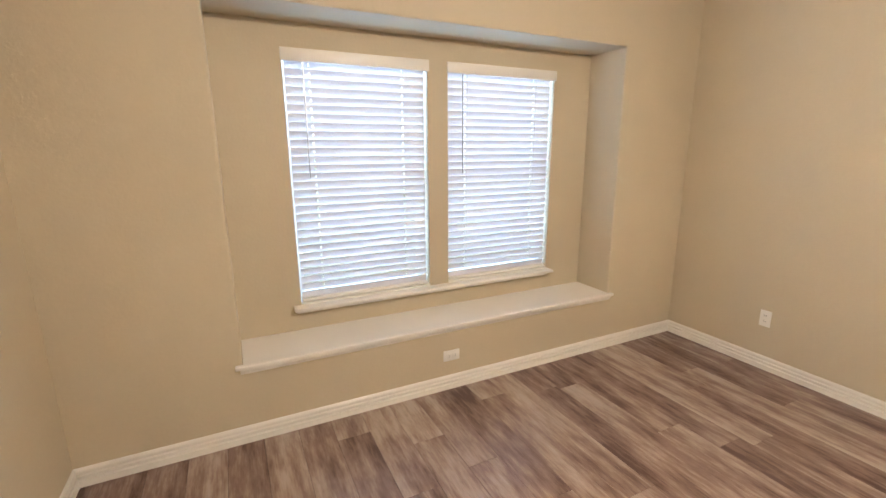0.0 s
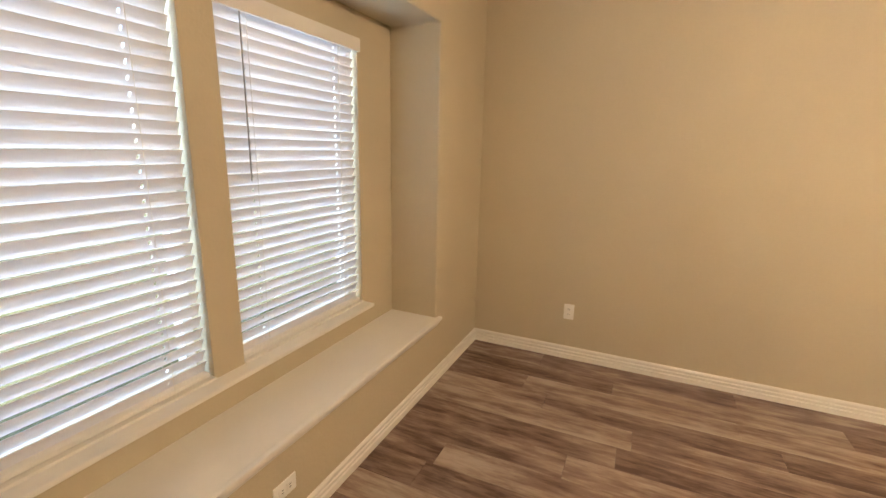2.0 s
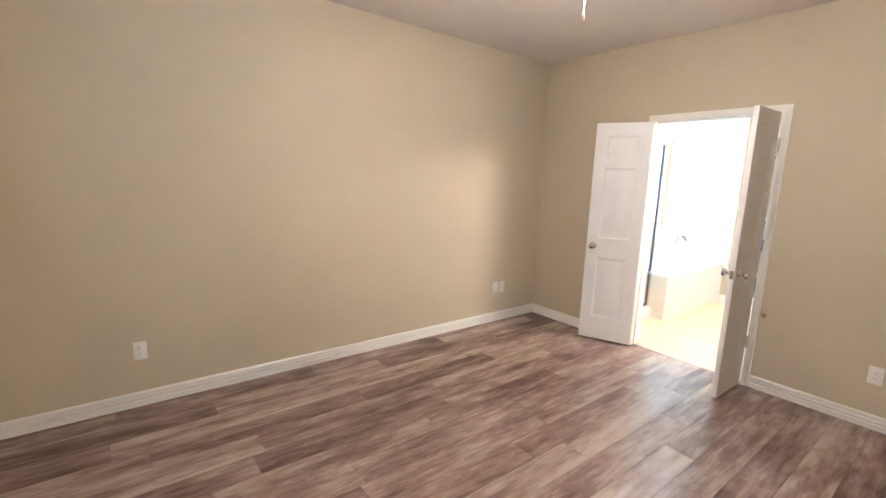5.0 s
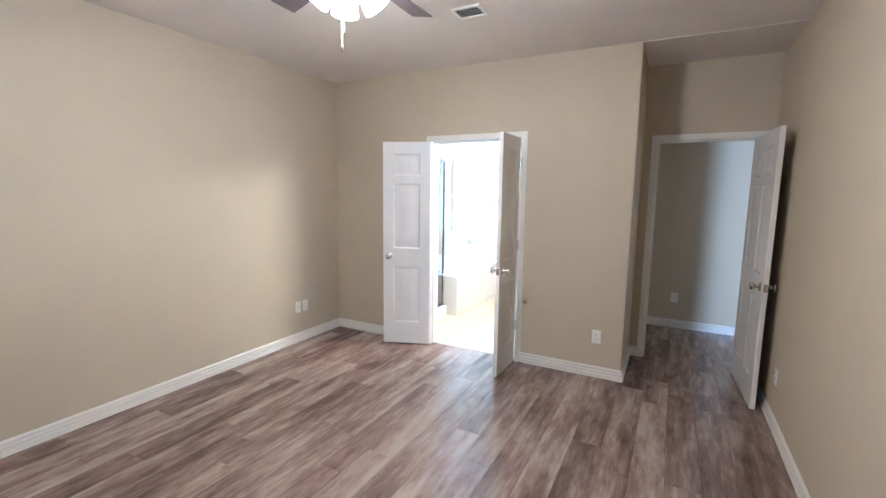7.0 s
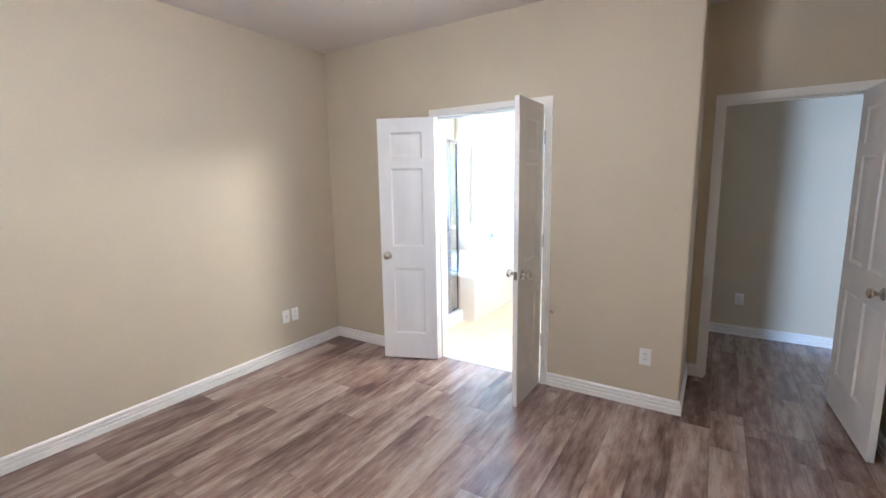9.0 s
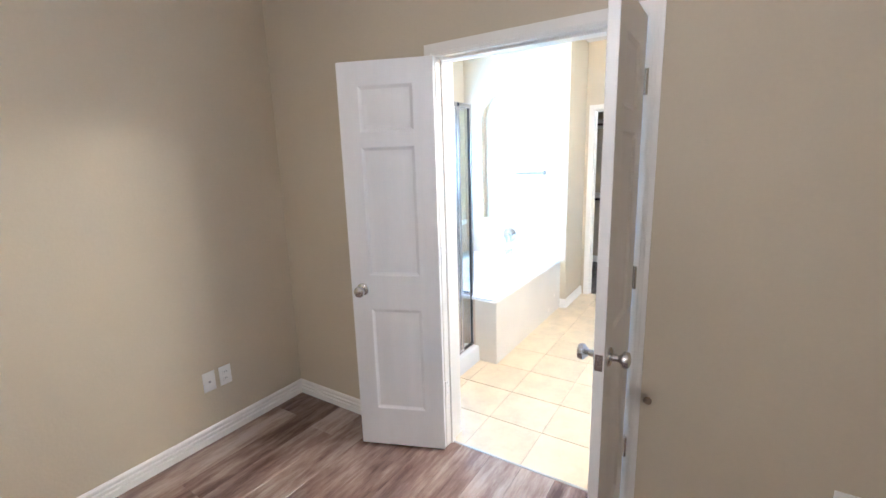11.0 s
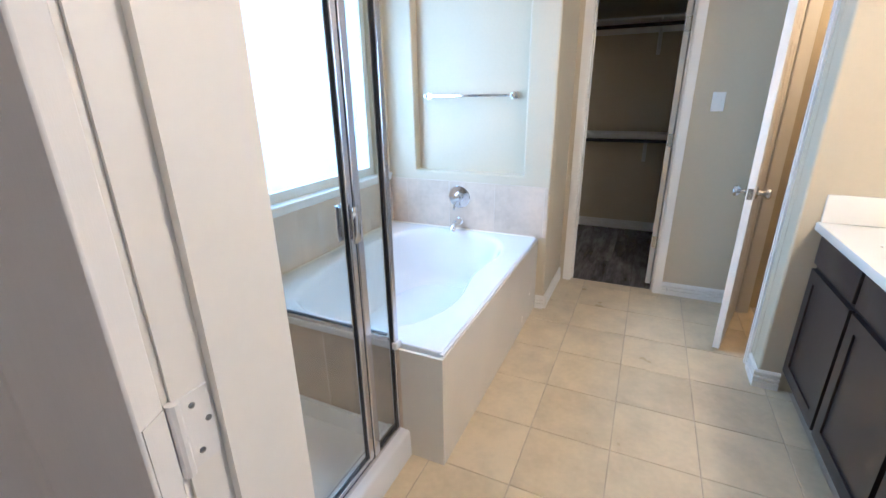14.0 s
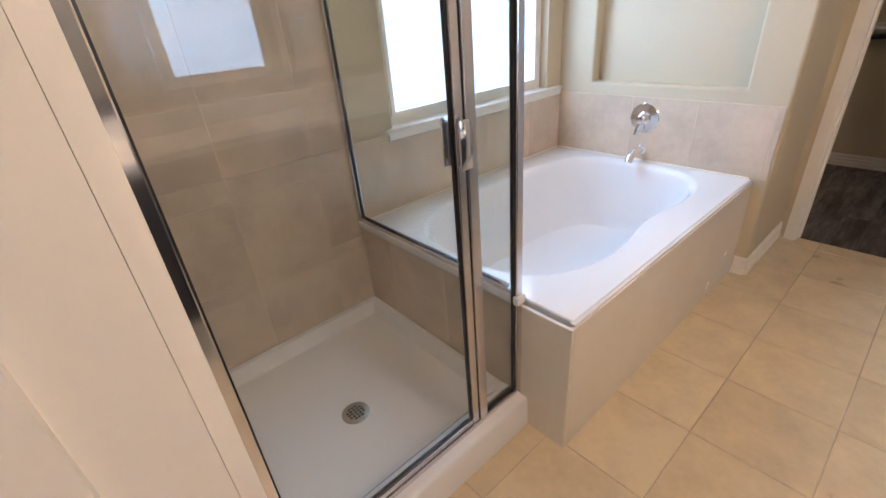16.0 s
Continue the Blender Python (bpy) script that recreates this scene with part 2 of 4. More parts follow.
def slab(bm, u0, u1, v0, v1, thick, holes=(), m=Matrix()):
    """A panel in the local x-z plane, 0 to thick along y, with holes (u0, u1, v0, v1) through it."""
    us = sorted({u0, u1, *[h[0] for h in holes], *[h[1] for h in holes]})
    vs = sorted({v0, v1, *[h[2] for h in holes], *[h[3] for h in holes]})
    us = [u for u in us if u0 <= u <= u1]
    vs = [v for v in vs if v0 <= v <= v1]

    def solid(i, j):
        if not (0 <= i < len(us) - 1 and 0 <= j < len(vs) - 1):
            return False
        cu, cv = (us[i] + us[i + 1]) / 2, (vs[j] + vs[j + 1]) / 2
        return not any(h[0] < cu < h[1] and h[2] < cv < h[3] for h in holes)

    pts = {}

    def p(i, j, s):
        if (i, j, s) not in pts:
            pts[i, j, s] = bm.verts.new(m @ Vector((us[i], thick * s, vs[j])))
        return pts[i, j, s]

    for i in range(len(us) - 1):
        for j in range(len(vs) - 1):
            if not solid(i, j):
                continue
            bm.faces.new((p(i, j, 0), p(i + 1, j, 0), p(i + 1, j + 1, 0), p(i, j + 1, 0)))
            bm.faces.new((p(i, j, 1), p(i, j + 1, 1), p(i + 1, j + 1, 1), p(i + 1, j, 1)))
            for di, dj, a, b in ((-1, 0, (i, j), (i, j + 1)), (1, 0, (i + 1, j), (i + 1, j + 1)), (0, -1, (i, j), (i + 1, j)), (0, 1, (i, j + 1), (i + 1, j + 1))):
                if not solid(i + di, j + dj):
                    bm.faces.new((p(*a, 0), p(*a, 1), p(*b, 1), p(*b, 0)))
    bmesh.ops.recalc_face_normals(bm, faces=bm.faces[:])
    return bm


def mesh_object(name, bm, mat, smooth=35):
    me = bpy.data.meshes.new(name)
    bmesh.ops.recalc_face_normals(bm, faces=bm.faces[:])
    bm.to_mesh(me)
    bm.free()
    me.materials.append(mat)
    if smooth:
        me.polygons.foreach_set("use_smooth", [True] * len(me.polygons))
        me.set_sharp_from_angle(angle=radians(smooth))
    return new(name, me)


def part(name, bm, mat, parent, label="", smooth=35):
    ob = mesh_object(name, bm, mat, smooth)
    ob.parent = parent
    if label:
        ob["label"] = label
    return ob


def thing(name, label, category, m=Matrix(), group="", kind=""):
    ob = new(name)
    ob.empty_display_size = 0.05
    ob.matrix_world = m
    return tagged(ob, label, category, group, kind)


def structure(name, bm, mat, label, category, bevel=0.0, smooth=35):
    ob = mesh_object(name, bm, mat, smooth)
    if bevel:
        md = ob.modifiers.new("round", "BEVEL")
        md.width, md.segments, md.limit_method, md.angle_limit = bevel, 4, "ANGLE", radians(40)
    return tagged(ob, label, category, "", "structure")


B = bmesh.new


# ---------- rooms ----------
XE, YS, YN, XW = 3.10, -2.00, 2.465, -0.955
NB = 2.80           # back of the window niche
HC = 2.722          # ceiling
BX, BY = 3.20, -2.152    # bath: east wall, north face
YB = -5.14          # bath south wall with the closet door
XV = 0.25           # bath west wall behind the vanity
YT = -4.555         # wall at the tub's tap end


def wall_x(name, x0, x1, y, thick, label, holes=(), z0=-0.03, z1=3.0, bevel=0.012, mat=None):
    """Wall in the plane y (its southern face), thick towards +y."""
    return structure(name, slab(B(), x0, x1, z0, z1, thick, holes, Matrix.Translation((0, y, 0))), mat or WALL, label, "wall", bevel)


def wall_y(name, y0, y1, x, thick, label, holes=(), z0=-0.03, z1=3.0, bevel=0.012, mat=None):
    """Wall in the plane x (its western face), thick towards +x."""
    m = Matrix(((0, 1, 0, x), (1, 0, 0, 0), (0, 0, 1, 0), (0, 0, 0, 1)))
    return structure(name, slab(B(), y0, y1, z0, z1, thick, holes, m), mat or WALL, label, "wall", bevel)


WIN = [(0.155, 1.017, 0.615, 2.072), (1.162, 2.026, 0.615, 2.072)]
wall_x("wall_north", -1.05, 3.2, YN, NB + 0.006 - YN, "beige painted wall with a deep window niche", [(-0.20, 2.36, 0.43, 2.205)])
wall_x("wall_north_outer", -1.05, 3.2, NB, 0.16, "beige painted wall with two window openings", WIN, bevel=0.004)
wall_y("wall_east", -2.06, 2.6, XE, 0.16, "plain beige painted bedroom wall")
wall_y("wall_west", -2.83, 2.6, XW - 0.12, 0.12, "plain beige painted bedroom wall")
wall_x("wall_south", 0.04, 3.2, BY, YS - BY, "beige painted wall with double doorway to the bathroom", [(0.965, 1.895, -0.1, 2.06)])
wall_y("wall_alcove", -4.0, -2.10, 0.043, 0.10, "beige painted side wall of the entry alcove")
wall_x("wall_entry", -1.02, 0.1, -2.83, 0.115, "beige painted wall with the bedroom entry doorway", [(-0.860, -0.075, -0.1, 2.06)])
wall_x("wall_hall", -4.2, 0.2, -4.065, 0.12, "beige painted hallway wall lit from one side")
wall_y("wall_living_west", -4.1, 0.3, -4.3, 0.12, "plain beige painted wall")
wall_x("wall_living_north", -4.3, -1.0, 0.16, 0.12, "plain beige wall with a window opening", [(-2.65, -1.75, 0.6, 2.2)])
wall_y("wall_bath_east", -5.3, -2.0, BX, 0.18, "beige painted bathroom wall with a frosted window", [(-4.42, -3.28, 0.885, 2.10)], bevel=0.004)
wall_x("wall_tub_end", 2.02, 3.25, -5.16, YT + 5.16 - 0.075, "beige painted wall with an arched niche over the tub")
wall_x("wall_bath_south", 0.0, 2.1, YB - 0.12, 0.12, "beige painted wall with the closet doorway", [(1.325, 1.93, -0.1, 2.04)], bevel=0.004)
wall_y("wall_bath_west", -5.2, -2.05, XV - 0.12, 0.12, "beige painted wall behind the vanity")
wall_x("wall_stub", XV - 0.05, 0.845, -4.262, 0.122, "beige painted short wall beside the vanity")
wall_y("wall_toilet", -5.2, -4.262, 0.742, 0.103, "beige painted wall with the toilet room doorway", [(-5.03, -4.36, -0.1, 2.05)], bevel=0.006)
wall_x("wall_closet_back", 0.6, 2.9, -6.90, 0.12, "beige painted closet wall")
wall_y("wall_closet_side", -6.85, -5.2, 0.78, 0.12, "beige painted closet wall")
wall_y("wall_closet_side", -6.85, -5.2, 2.62, 0.12, "beige painted closet wall")

for nm, r, z in (("ceiling", (-1.0, 3.2, -2.10, 2.6), HC), ("ceiling_alcove", (-1.0, 0.1, -2.80, -1.995), 2.714), ("ceiling_hall", (-4.3, 0.2, -4.1, 0.3), 2.72), ("ceiling_bath", (0.13, 3.3, -5.2, -2.05), HC + 0.004), ("ceiling_closet", (0.8, 2.72, -6.9, -5.15), 2.6)):
    structure(nm, box(B(), r[0], r[1], r[2], r[3], z, z + (0.16 if nm != "ceiling_alcove" else 0.008), 0), CEIL, "textured beige painted ceiling", "ceiling")
structure("roof", box(B(), -4.4, 3.5, -7.1, 3.1, 3.0, 3.15), OUTSIDE, "plain roof slab over the rooms", "roof")
structure("ground", box(B(), -300, 300, -300, 300, -0.5, -0.30), GROUND, "dry lawn outside the house", "ground")

floor = structure("floor", box(B(), -1.0, 3.2, -2.055, 2.6, -0.2, -0.004), JOINT, "grey-brown wood-look vinyl plank floor", "floor")
floor_hall = structure("floor_hall", box(B(), -4.3, 0.2, -4.1, -2.056, -0.2, -0.004), PLANK, "grey-brown wood-look plank hallway floor", "floor")
structure("floor_living", box(B(), -4.3, -1.001, -2.055, 0.3, -0.2, -0.004), PLANK, "grey-brown wood-look plank floor", "floor")
floor_bath = structure("floor_bath", box(B(), 0.1, 3.3, -5.185, -2.056, -0.2, -0.003), GROUT, "beige ceramic tile bathroom floor", "floor")
floor_closet = structure("floor_closet", box(B(), 0.8, 2.72, -6.9, -5.186, -0.2, -0.004), JOINT, "dark grey wood-look closet floor", "floor")

# ---------- trim ----------
BASE = [(0, 0), (0.016, 0), (0.016, 0.034), (0.005, 0.037), (0.005, 0.043), (0.014, 0.046), (0.014, 0.059), (0.004, 0.062), (0.004, 0.067), (0.012, 0.070), (0.012, 0.084), (0.005, 0.095), (0, 0.095)]


def baseboard(p0, p1, out):
    ob = mesh_object("baseboard", extrude_profile(B(), BASE, (*p0, 0), (*p1, 0), (*out, 0)), TRIM, 30)
    return tagged(ob, "white ridged baseboard along the wall", "baseboard", "", "structure")


baseboard((XW, YN), (XE, YN), (0, -1))
baseboard((XE, YN), (XE, YS), (-1, 0))
baseboard((XE, YS), (1.945, YS), (0, 1))
baseboard((0.917, YS), (0.04, YS), (0, 1))
baseboard((0.04, YS + 0.015), (0.04, -2.715), (-1, 0))
baseboard((0.025, -2.715), (-0.030, -2.715), (0, 1))
baseboard((XW, -2.715), (XW, YN), (1, 0))
baseboard((-4.1, -3.945), (0.04, -3.945), (0, 1))
baseboard((0.04, -2.83), (0.04, -3.945), (-1, 0))
baseboard((2.02, YT), (2.02, YB), (-1, 0))
baseboard((2.02, YT), (2.075, YT), (0, 1))
baseboard((1.272, YB), (0.845, YB), (0, 1))
baseboard((0.845, -4.30), (0.845, -4.14), (1, 0))
baseboard((0.86, -4.14), (0.75, -4.14), (0, 1))
baseboard((0.9, -6.78), (2.62, -6.78), (0, 1))


def casing(name, u0, u1, top, m, w=0.055, label="white moulded door casing"):
    """A casing round an opening u0..u1, in the local x-z plane; the room lies towards local -y."""
    bm = B()
    for d, a, b in ((0.011, 0.004, w), (0.016, 0.009, w - 0.018), (0.020, 0.013, w - 0.032)):
        slab(bm, u0 - b, u1 + b, 0, top + b, d, [(u0 - a, u1 + a, -1, top + a)], m @ Matrix.Translation((0, -d, 0)))
    ob = mesh_object(name, bm, TRIM, 30)
    return tagged(ob, label, "door casing", "", "structure")


def jamb(u0, u1, top, depth, m):
    bm = B()
    slab(bm, u0 - 0.02, u1 + 0.02, 0, top + 0.02, depth, [(u0, u1, -1, top)], m)
    slab(bm, u0 - 0.01, u1 + 0.01, 0, top + 0.01, 0.035, [(u0 + 0.011, u1 - 0.011, -1, top - 0.011)], m @ Matrix.Translation((0, 0.042, 0)))
    return tagged(mesh_object("door_jamb", bm, TRIM, 30), "white painted door jamb with a stop", "door jamb", "", "structure")


FACE_N = pose(0, YS, 0, 0, 0, 180)
casing("casing_bath_door", -1.886, -0.975, 2.045, FACE_N)
casing("casing_bath_door_inner", 0.975, 1.886, 2.045, Matrix.Translation((0, BY, 0)))
jamb(-1.886, -0.975, 2.045, 0.1535, pose(0, YS + 0.002, 0, 0, 0, 180))
FACE_E = pose(0, -2.715, 0, 0, 0, 180)
casing("casing_entry_door", 0.085, 0.850, 2.045, FACE_E)
jamb(0.085, 0.850, 2.045, 0.1165, pose(0, -2.713, 0, 0, 0, 180))
FACE_C = pose(0, YB, 0, 0, 0, 180)
casing("casing_closet_door", -1.925, -1.33, 2.035, FACE_C, 0.06)
jamb(-1.925, -1.33, 2.035, 0.124, pose(0, YB + 0.002, 0, 0, 0, 180))
FACE_W = pose(0.845, 0, 0, 0, 0, 90)
casing("casing_toilet_door", -5.02, -4.37, 2.045, FACE_W, 0.045)
jamb(-5.02, -4.37, 2.045, 0.107, pose(0.847, 0, 0, 0, 0, 90))

# window seat and stool
seat = thing("window_seat", "white painted window seat board in the wall niche", "window seat", kind="structure")
bm = B()
box(bm, -0.199, 2.359, YN - 0.005, NB - 0.001, 0.428, 0.448)
box(bm, -0.237, 2.397, 2.437, YN + 0.004, 0.426, 0.4485, 0.006)
part("seat_board", bm, TRIM, seat)
part("seat_moulding", extrude_profile(B(), [(0, 0), (0.008, 0), (0.012, 0.012), (0.02, 0.022), (0.02, 0.03), (0, 0.03)], (-0.215, YN, 0.396), (2.375, YN, 0.396), (0, -1, 0)), TRIM, seat)
stool = thing("window_stool", "white painted window sill under both windows", "window sill", kind="structure")
bm = B()
box(bm, 0.107, 2.044, 2.725, NB + 0.002, 0.586, 0.608, 0.006)
for w in WIN:
    box(bm, w[0], w[1], NB - 0.01, NB + 0.10, 0.590, 0.618)
part("stool_board", bm, TRIM, stool)
part("apron", extrude_profile(B(), [(0, 0), (0.008, 0), (0.014, 0.02), (0.014, 0.032), (0, 0.032)], (0.125, NB, 0.555), (2.026, NB, 0.555), (0, -1, 0)), TRIM, stool)


# ---------- windows and blinds ----------
def window(name, w, y):
    ob = thing(name, "white framed sash window behind blinds", "window", kind="structure")
    x0, x1, z0, z1 = w
    zm = (z0 + z1) / 2
    part("window_frame", slab(B(), x0, x1, z0, z1, 0.05, [(x0 + 0.04, x1 - 0.04, z0 + 0.04, zm - 0.02), (x0 + 0.04, x1 - 0.04, zm + 0.02, z1 - 0.04)], Matrix.Translation((0, y, 0))), PLASTIC, ob)
    for a, b in ((z0 + 0.035, zm - 0.015), (zm + 0.015, z1 - 0.035)):
        p = part("pane", box(B(), x0 + 0.035, x1 - 0.035, y + 0.022, y + 0.027, a, b), GLASS, ob)
        p.visible_shadow = False
    return ob


def blind(w, yb):
    x0, x1, z0, z1 = w
    ob = thing("window_blind", "white two-inch slatted blind, lowered and tilted nearly shut", "window blind", group="window blinds")
    part("valance", box(B(), x0 - 0.008, x1 + 0.010, yb - 0.060, yb - 0.046, z1 - 0.066, z1 + 0.002, 0.004), TRIM, ob, "white valance")
    part("head_rail", box(B(), x0 + 0.008, x1 - 0.008, yb - 0.04, yb + 0.012, z1 - 0.05, z1 - 0.004, 0.003), PLASTIC, ob)
    top, bottom, count = z1 - 0.075, z0 + 0.046, 29
    pitch = (top - bottom) / (count - 1)
    prof = [(-0.0255, 0.0), (-0.008, 0.0026), (0.008, 0.0026), (0.0255, 0.0)]
    bm = B()
    # two route holes for the cords go through every slat
    cuts = [x0 + 0.012, x0 + 0.1405, x0 + 0.1495, x1 - 0.1645, x1 - 0.1555, x1 - 0.012]
    grid_ = {(i, j, k): bm.verts.new((x, d, h + 0.0028 * k)) for i, x in enumerate(cuts) for j, (d, h) in enumerate(prof) for k in (0, 1)}
    hole_cells = {(1, 1), (3, 1)}
    for i in range(5):
        for j in range(3):
            sides = [((i, j), (i + 1, j)), ((i + 1, j), (i + 1, j + 1)), ((i + 1, j + 1), (i, j + 1)), ((i, j + 1), (i, j))]
            if (i, j) in hole_cells:
                for p, q in sides:
                    bm.faces.new((grid_[p + (0,)], grid_[q + (0,)], grid_[q + (1,)], grid_[p + (1,)]))
                continue
            for k in (0, 1):
                bm.faces.new([grid_[p + (k,)] for p, q in sides])
    for i in range(5):
        for j in (0, 3):
            bm.faces.new((grid_[i, j, 0], grid_[i + 1, j, 0], grid_[i + 1, j, 1], grid_[i, j, 1]))
    for j in range(3):
        for i in (0, 5):
            bm.faces.new((grid_[i, j, 0], grid_[i, j + 1, 0], grid_[i, j + 1, 1], grid_[i, j, 1]))
    first = part("slat", bm, SLAT, ob)
    me = first.data
    rng = random.Random(int(x0 * 100))
    for i in range(count):
        s = first if i == 0 else new("slat", me)
        s.parent = ob
        s.matrix_local = pose(0, yb - 0.014, bottom + i * pitch, TILT_SLAT + rng.uniform(-1.5, 1.5), rng.uniform(-0.08, 0.08), 0)
    part("bottom_rail", box(B(), x0 + 0.012, x1 - 0.012, yb - 0.036, yb + 0.012, z0 + 0.006, z0 + 0.024, 0.004), PLASTIC, ob)
    for x in (x0 + 0.145, x1 - 0.16):
        bm = B()
        tube(bm, [(x, yb - 0.042, z0 + 0.01), (x, yb - 0.042, z1 - 0.03)], 0.0011, 6)
        tube(bm, [(x, yb + 0.014, z0 + 0.01), (x, yb + 0.014, z1 - 0.03)], 0.0011, 6)
        part("ladder_cord", bm, PLASTIC, ob)
    part("tilt_wand", tube(B(), [(x0 + 0.108, yb - 0.050, z1 - 0.06), (x0 + 0.108, yb - 0.050, 1.372)], 0.0036, 6), STEEL, ob, "clear grey tilt wand")
    return ob


TILT_SLAT = -67
for k, w in enumerate(WIN):
    window("window_%d" % (k + 1), w, NB + 0.10)
    blind(w, NB + 0.045)


# ---------- doors ----------
def knob_mesh(bm, m):
    lathe(bm, [(0.033, 0), (0.033, 0.004), (0.028, 0.009), (0.013, 0.012), (0.011, 0.030), (0.018, 0.038), (0.027, 0.046), (0.0285, 0.055), (0.025, 0.063), (0.014, 0.067)], 28, m)
    return bm


def door(name, width, columns, m, label, mat=None, flip=False, knob=True):
    """Hinge edge at local x = 0, leaf along +x, thickness 0 to 0.035 along y."""
    mat = mat or DOOR
    ob = thing(name, label, "door", m, kind="structure")
    h, t = 2.03, 0.035
    rows = [(0.225, 0.795), (0.985, 1.628), (1.705, 1.915)]
    if columns == 1:
        cols = [(0.105, width - 0.105)]
    else:
        c = width / 2
        cols = [(0.11, c - 0.055), (c + 0.055, width - 0.11)]
    holes = [(a, b, c, d) for a, b in cols for c, d in rows]
    leaf = part("leaf", slab(B(), 0, width, 0.0, h, t, holes, Matrix.Translation((0, 0, 0.012))), mat, ob)
    md = leaf.modifiers.new("round", "BEVEL")
    md.width, md.segments, md.limit_method = 0.0025, 2, "ANGLE"
    for a, b, c, d in holes:
        bm = B()
        for side in (1, -1):
            face = t if side > 0 else 0.0

            def ring(inset, depth):
                y = face - side * depth
                return [bm.verts.new((x, y, z + 0.012)) for x, z in ((a + inset, c + inset), (b - inset, c + inset), (b - inset, d - inset), (a + inset, d - inset))]
            rs = [ring(-0.001, 0.0005), ring(0.006, 0.006), ring(0.014, 0.009), ring(0.022, 0.009), ring(0.048, 0.003)]
            for r0, r1 in zip(rs, rs[1:]):
                for k in range(4):
                    bm.faces.new((r0[k], r0[(k + 1) % 4], r1[(k + 1) % 4], r1[k]))
            bm.faces.new(rs[-1])
        part("panel", bm, mat, ob, smooth=20)
    if knob:
        x = width - 0.062
        bm = B()
        part("knob", knob_mesh(B(), pose(x, t, 0.918, -90)), NICKEL, ob, "satin nickel round knob")
        part("knob", knob_mesh(B(), pose(x, 0, 0.918, 90)), NICKEL, ob, "satin nickel round knob")
        part("latch_plate", box(B(), width - 0.001, width + 0.0015, t / 2 - 0.0125, t / 2 + 0.0125, 0.89, 0.946), NICKEL, ob)
    for z in (0.352, 1.098, 1.825):
        bm = B()
        y = -0.006 if not flip else t + 0.006
        tube(bm, [(-0.004, y, z - 0.045), (-0.004, y, z + 0.045)], 0.007, 10)
        box(bm, -0.0015, 0.0, 0.002, t - 0.004, z - 0.044, z + 0.044)
        if flip:
            box(bm, -0.028, -0.004, t - 0.003, t + 0.001, z - 0.044, z + 0.044, 0.001, 1)
        part("hinge", bm, HINGE, ob)
    return ob


HINGE = NICKEL


def heading(p0, p1):
    return math.degrees(math.atan2(p1[1] - p0[1], p1[0] - p0[0]))


# leaves of the double door stand open into the bedroom
hl = (1.886, -1.990)
HINGE = DOOR
door_1 = door("door_1", 0.476, 1, Matrix.Translation((hl[0], hl[1], 0)) @ pose(0, 0, 0, 0, 0, heading(hl, (2.332, -1.808))), "white three-panel door leaf, open, beside the bathroom doorway")
HINGE = NICKEL
# painted hinge leaves let into the jamb, with their screw heads
for z in (0.352, 1.098, 1.825):
    bm = box(B(), 1.8838, 1.8863, -2.036, -1.998, z - 0.045, z + 0.045, 0.0008, 1)
    plate_ = part("hinge_leaf", bm, DOOR, door_1)
    bm = B()
    for dy, dz in ((-0.012, 0.030), (-0.026, 0.004), (-0.012, -0.028)):
        lathe(bm, [(0.0035, 0.0), (0.0035, 0.0012), (0.002, 0.0016)], 10, pose(1.8838, -2.003 + dy, z + dz, 0, -90, 0))
    screws = part("screw", bm, STEEL, plate_)
    for o in (plate_, screws):
        o.data.transform(door_1.matrix_world.inverted())
hr = (0.990, -1.968)
door("door_2", 0.432, 1, Matrix.Translation((hr[0], hr[1], 0)) @ pose(0, 0, 0, 0, 0, heading(hr, (0.992, -1.56))) @ Matrix.Translation((0, -0.017, 0)), "white three-panel door leaf standing open into the bedroom", flip=True)
he = (-0.835, -2.708)
door("door_3", 0.762, 2, Matrix.Translation((he[0], he[1], 0)) @ pose(0, 0, 0, 0, 0, heading(he, (-0.878, -1.945))) @ Matrix.Translation((0, -0.03, 0)), "white six-panel bedroom door standing open", flip=True)
ht = (0.85, -5.015)
door("door_4", 0.60, 2, Matrix.Translation((ht[0], ht[1], 0)) @ pose(0, 0, 0, 0, 0, heading(ht, (1.000, -4.45))), "white six-panel toilet room door left ajar", LAMPLIT_DOOR)
door("door_5", 0.585, 2, pose(1.345, -5.262, 0, 0, 0, -97), "white six-panel closet door open inwards", knob=False)

st = thing("wall_bumper", "small brown door bumper on the wall", "door stop")
part("bumper", lathe(B(), [(0.016, 0), (0.016, 0.006), (0.009, 0.016)], 16, pose(0.893, YS, 0.575, -90)), material("tan_rubber", (0.30, 0.22, 0.14), 0.7), st)


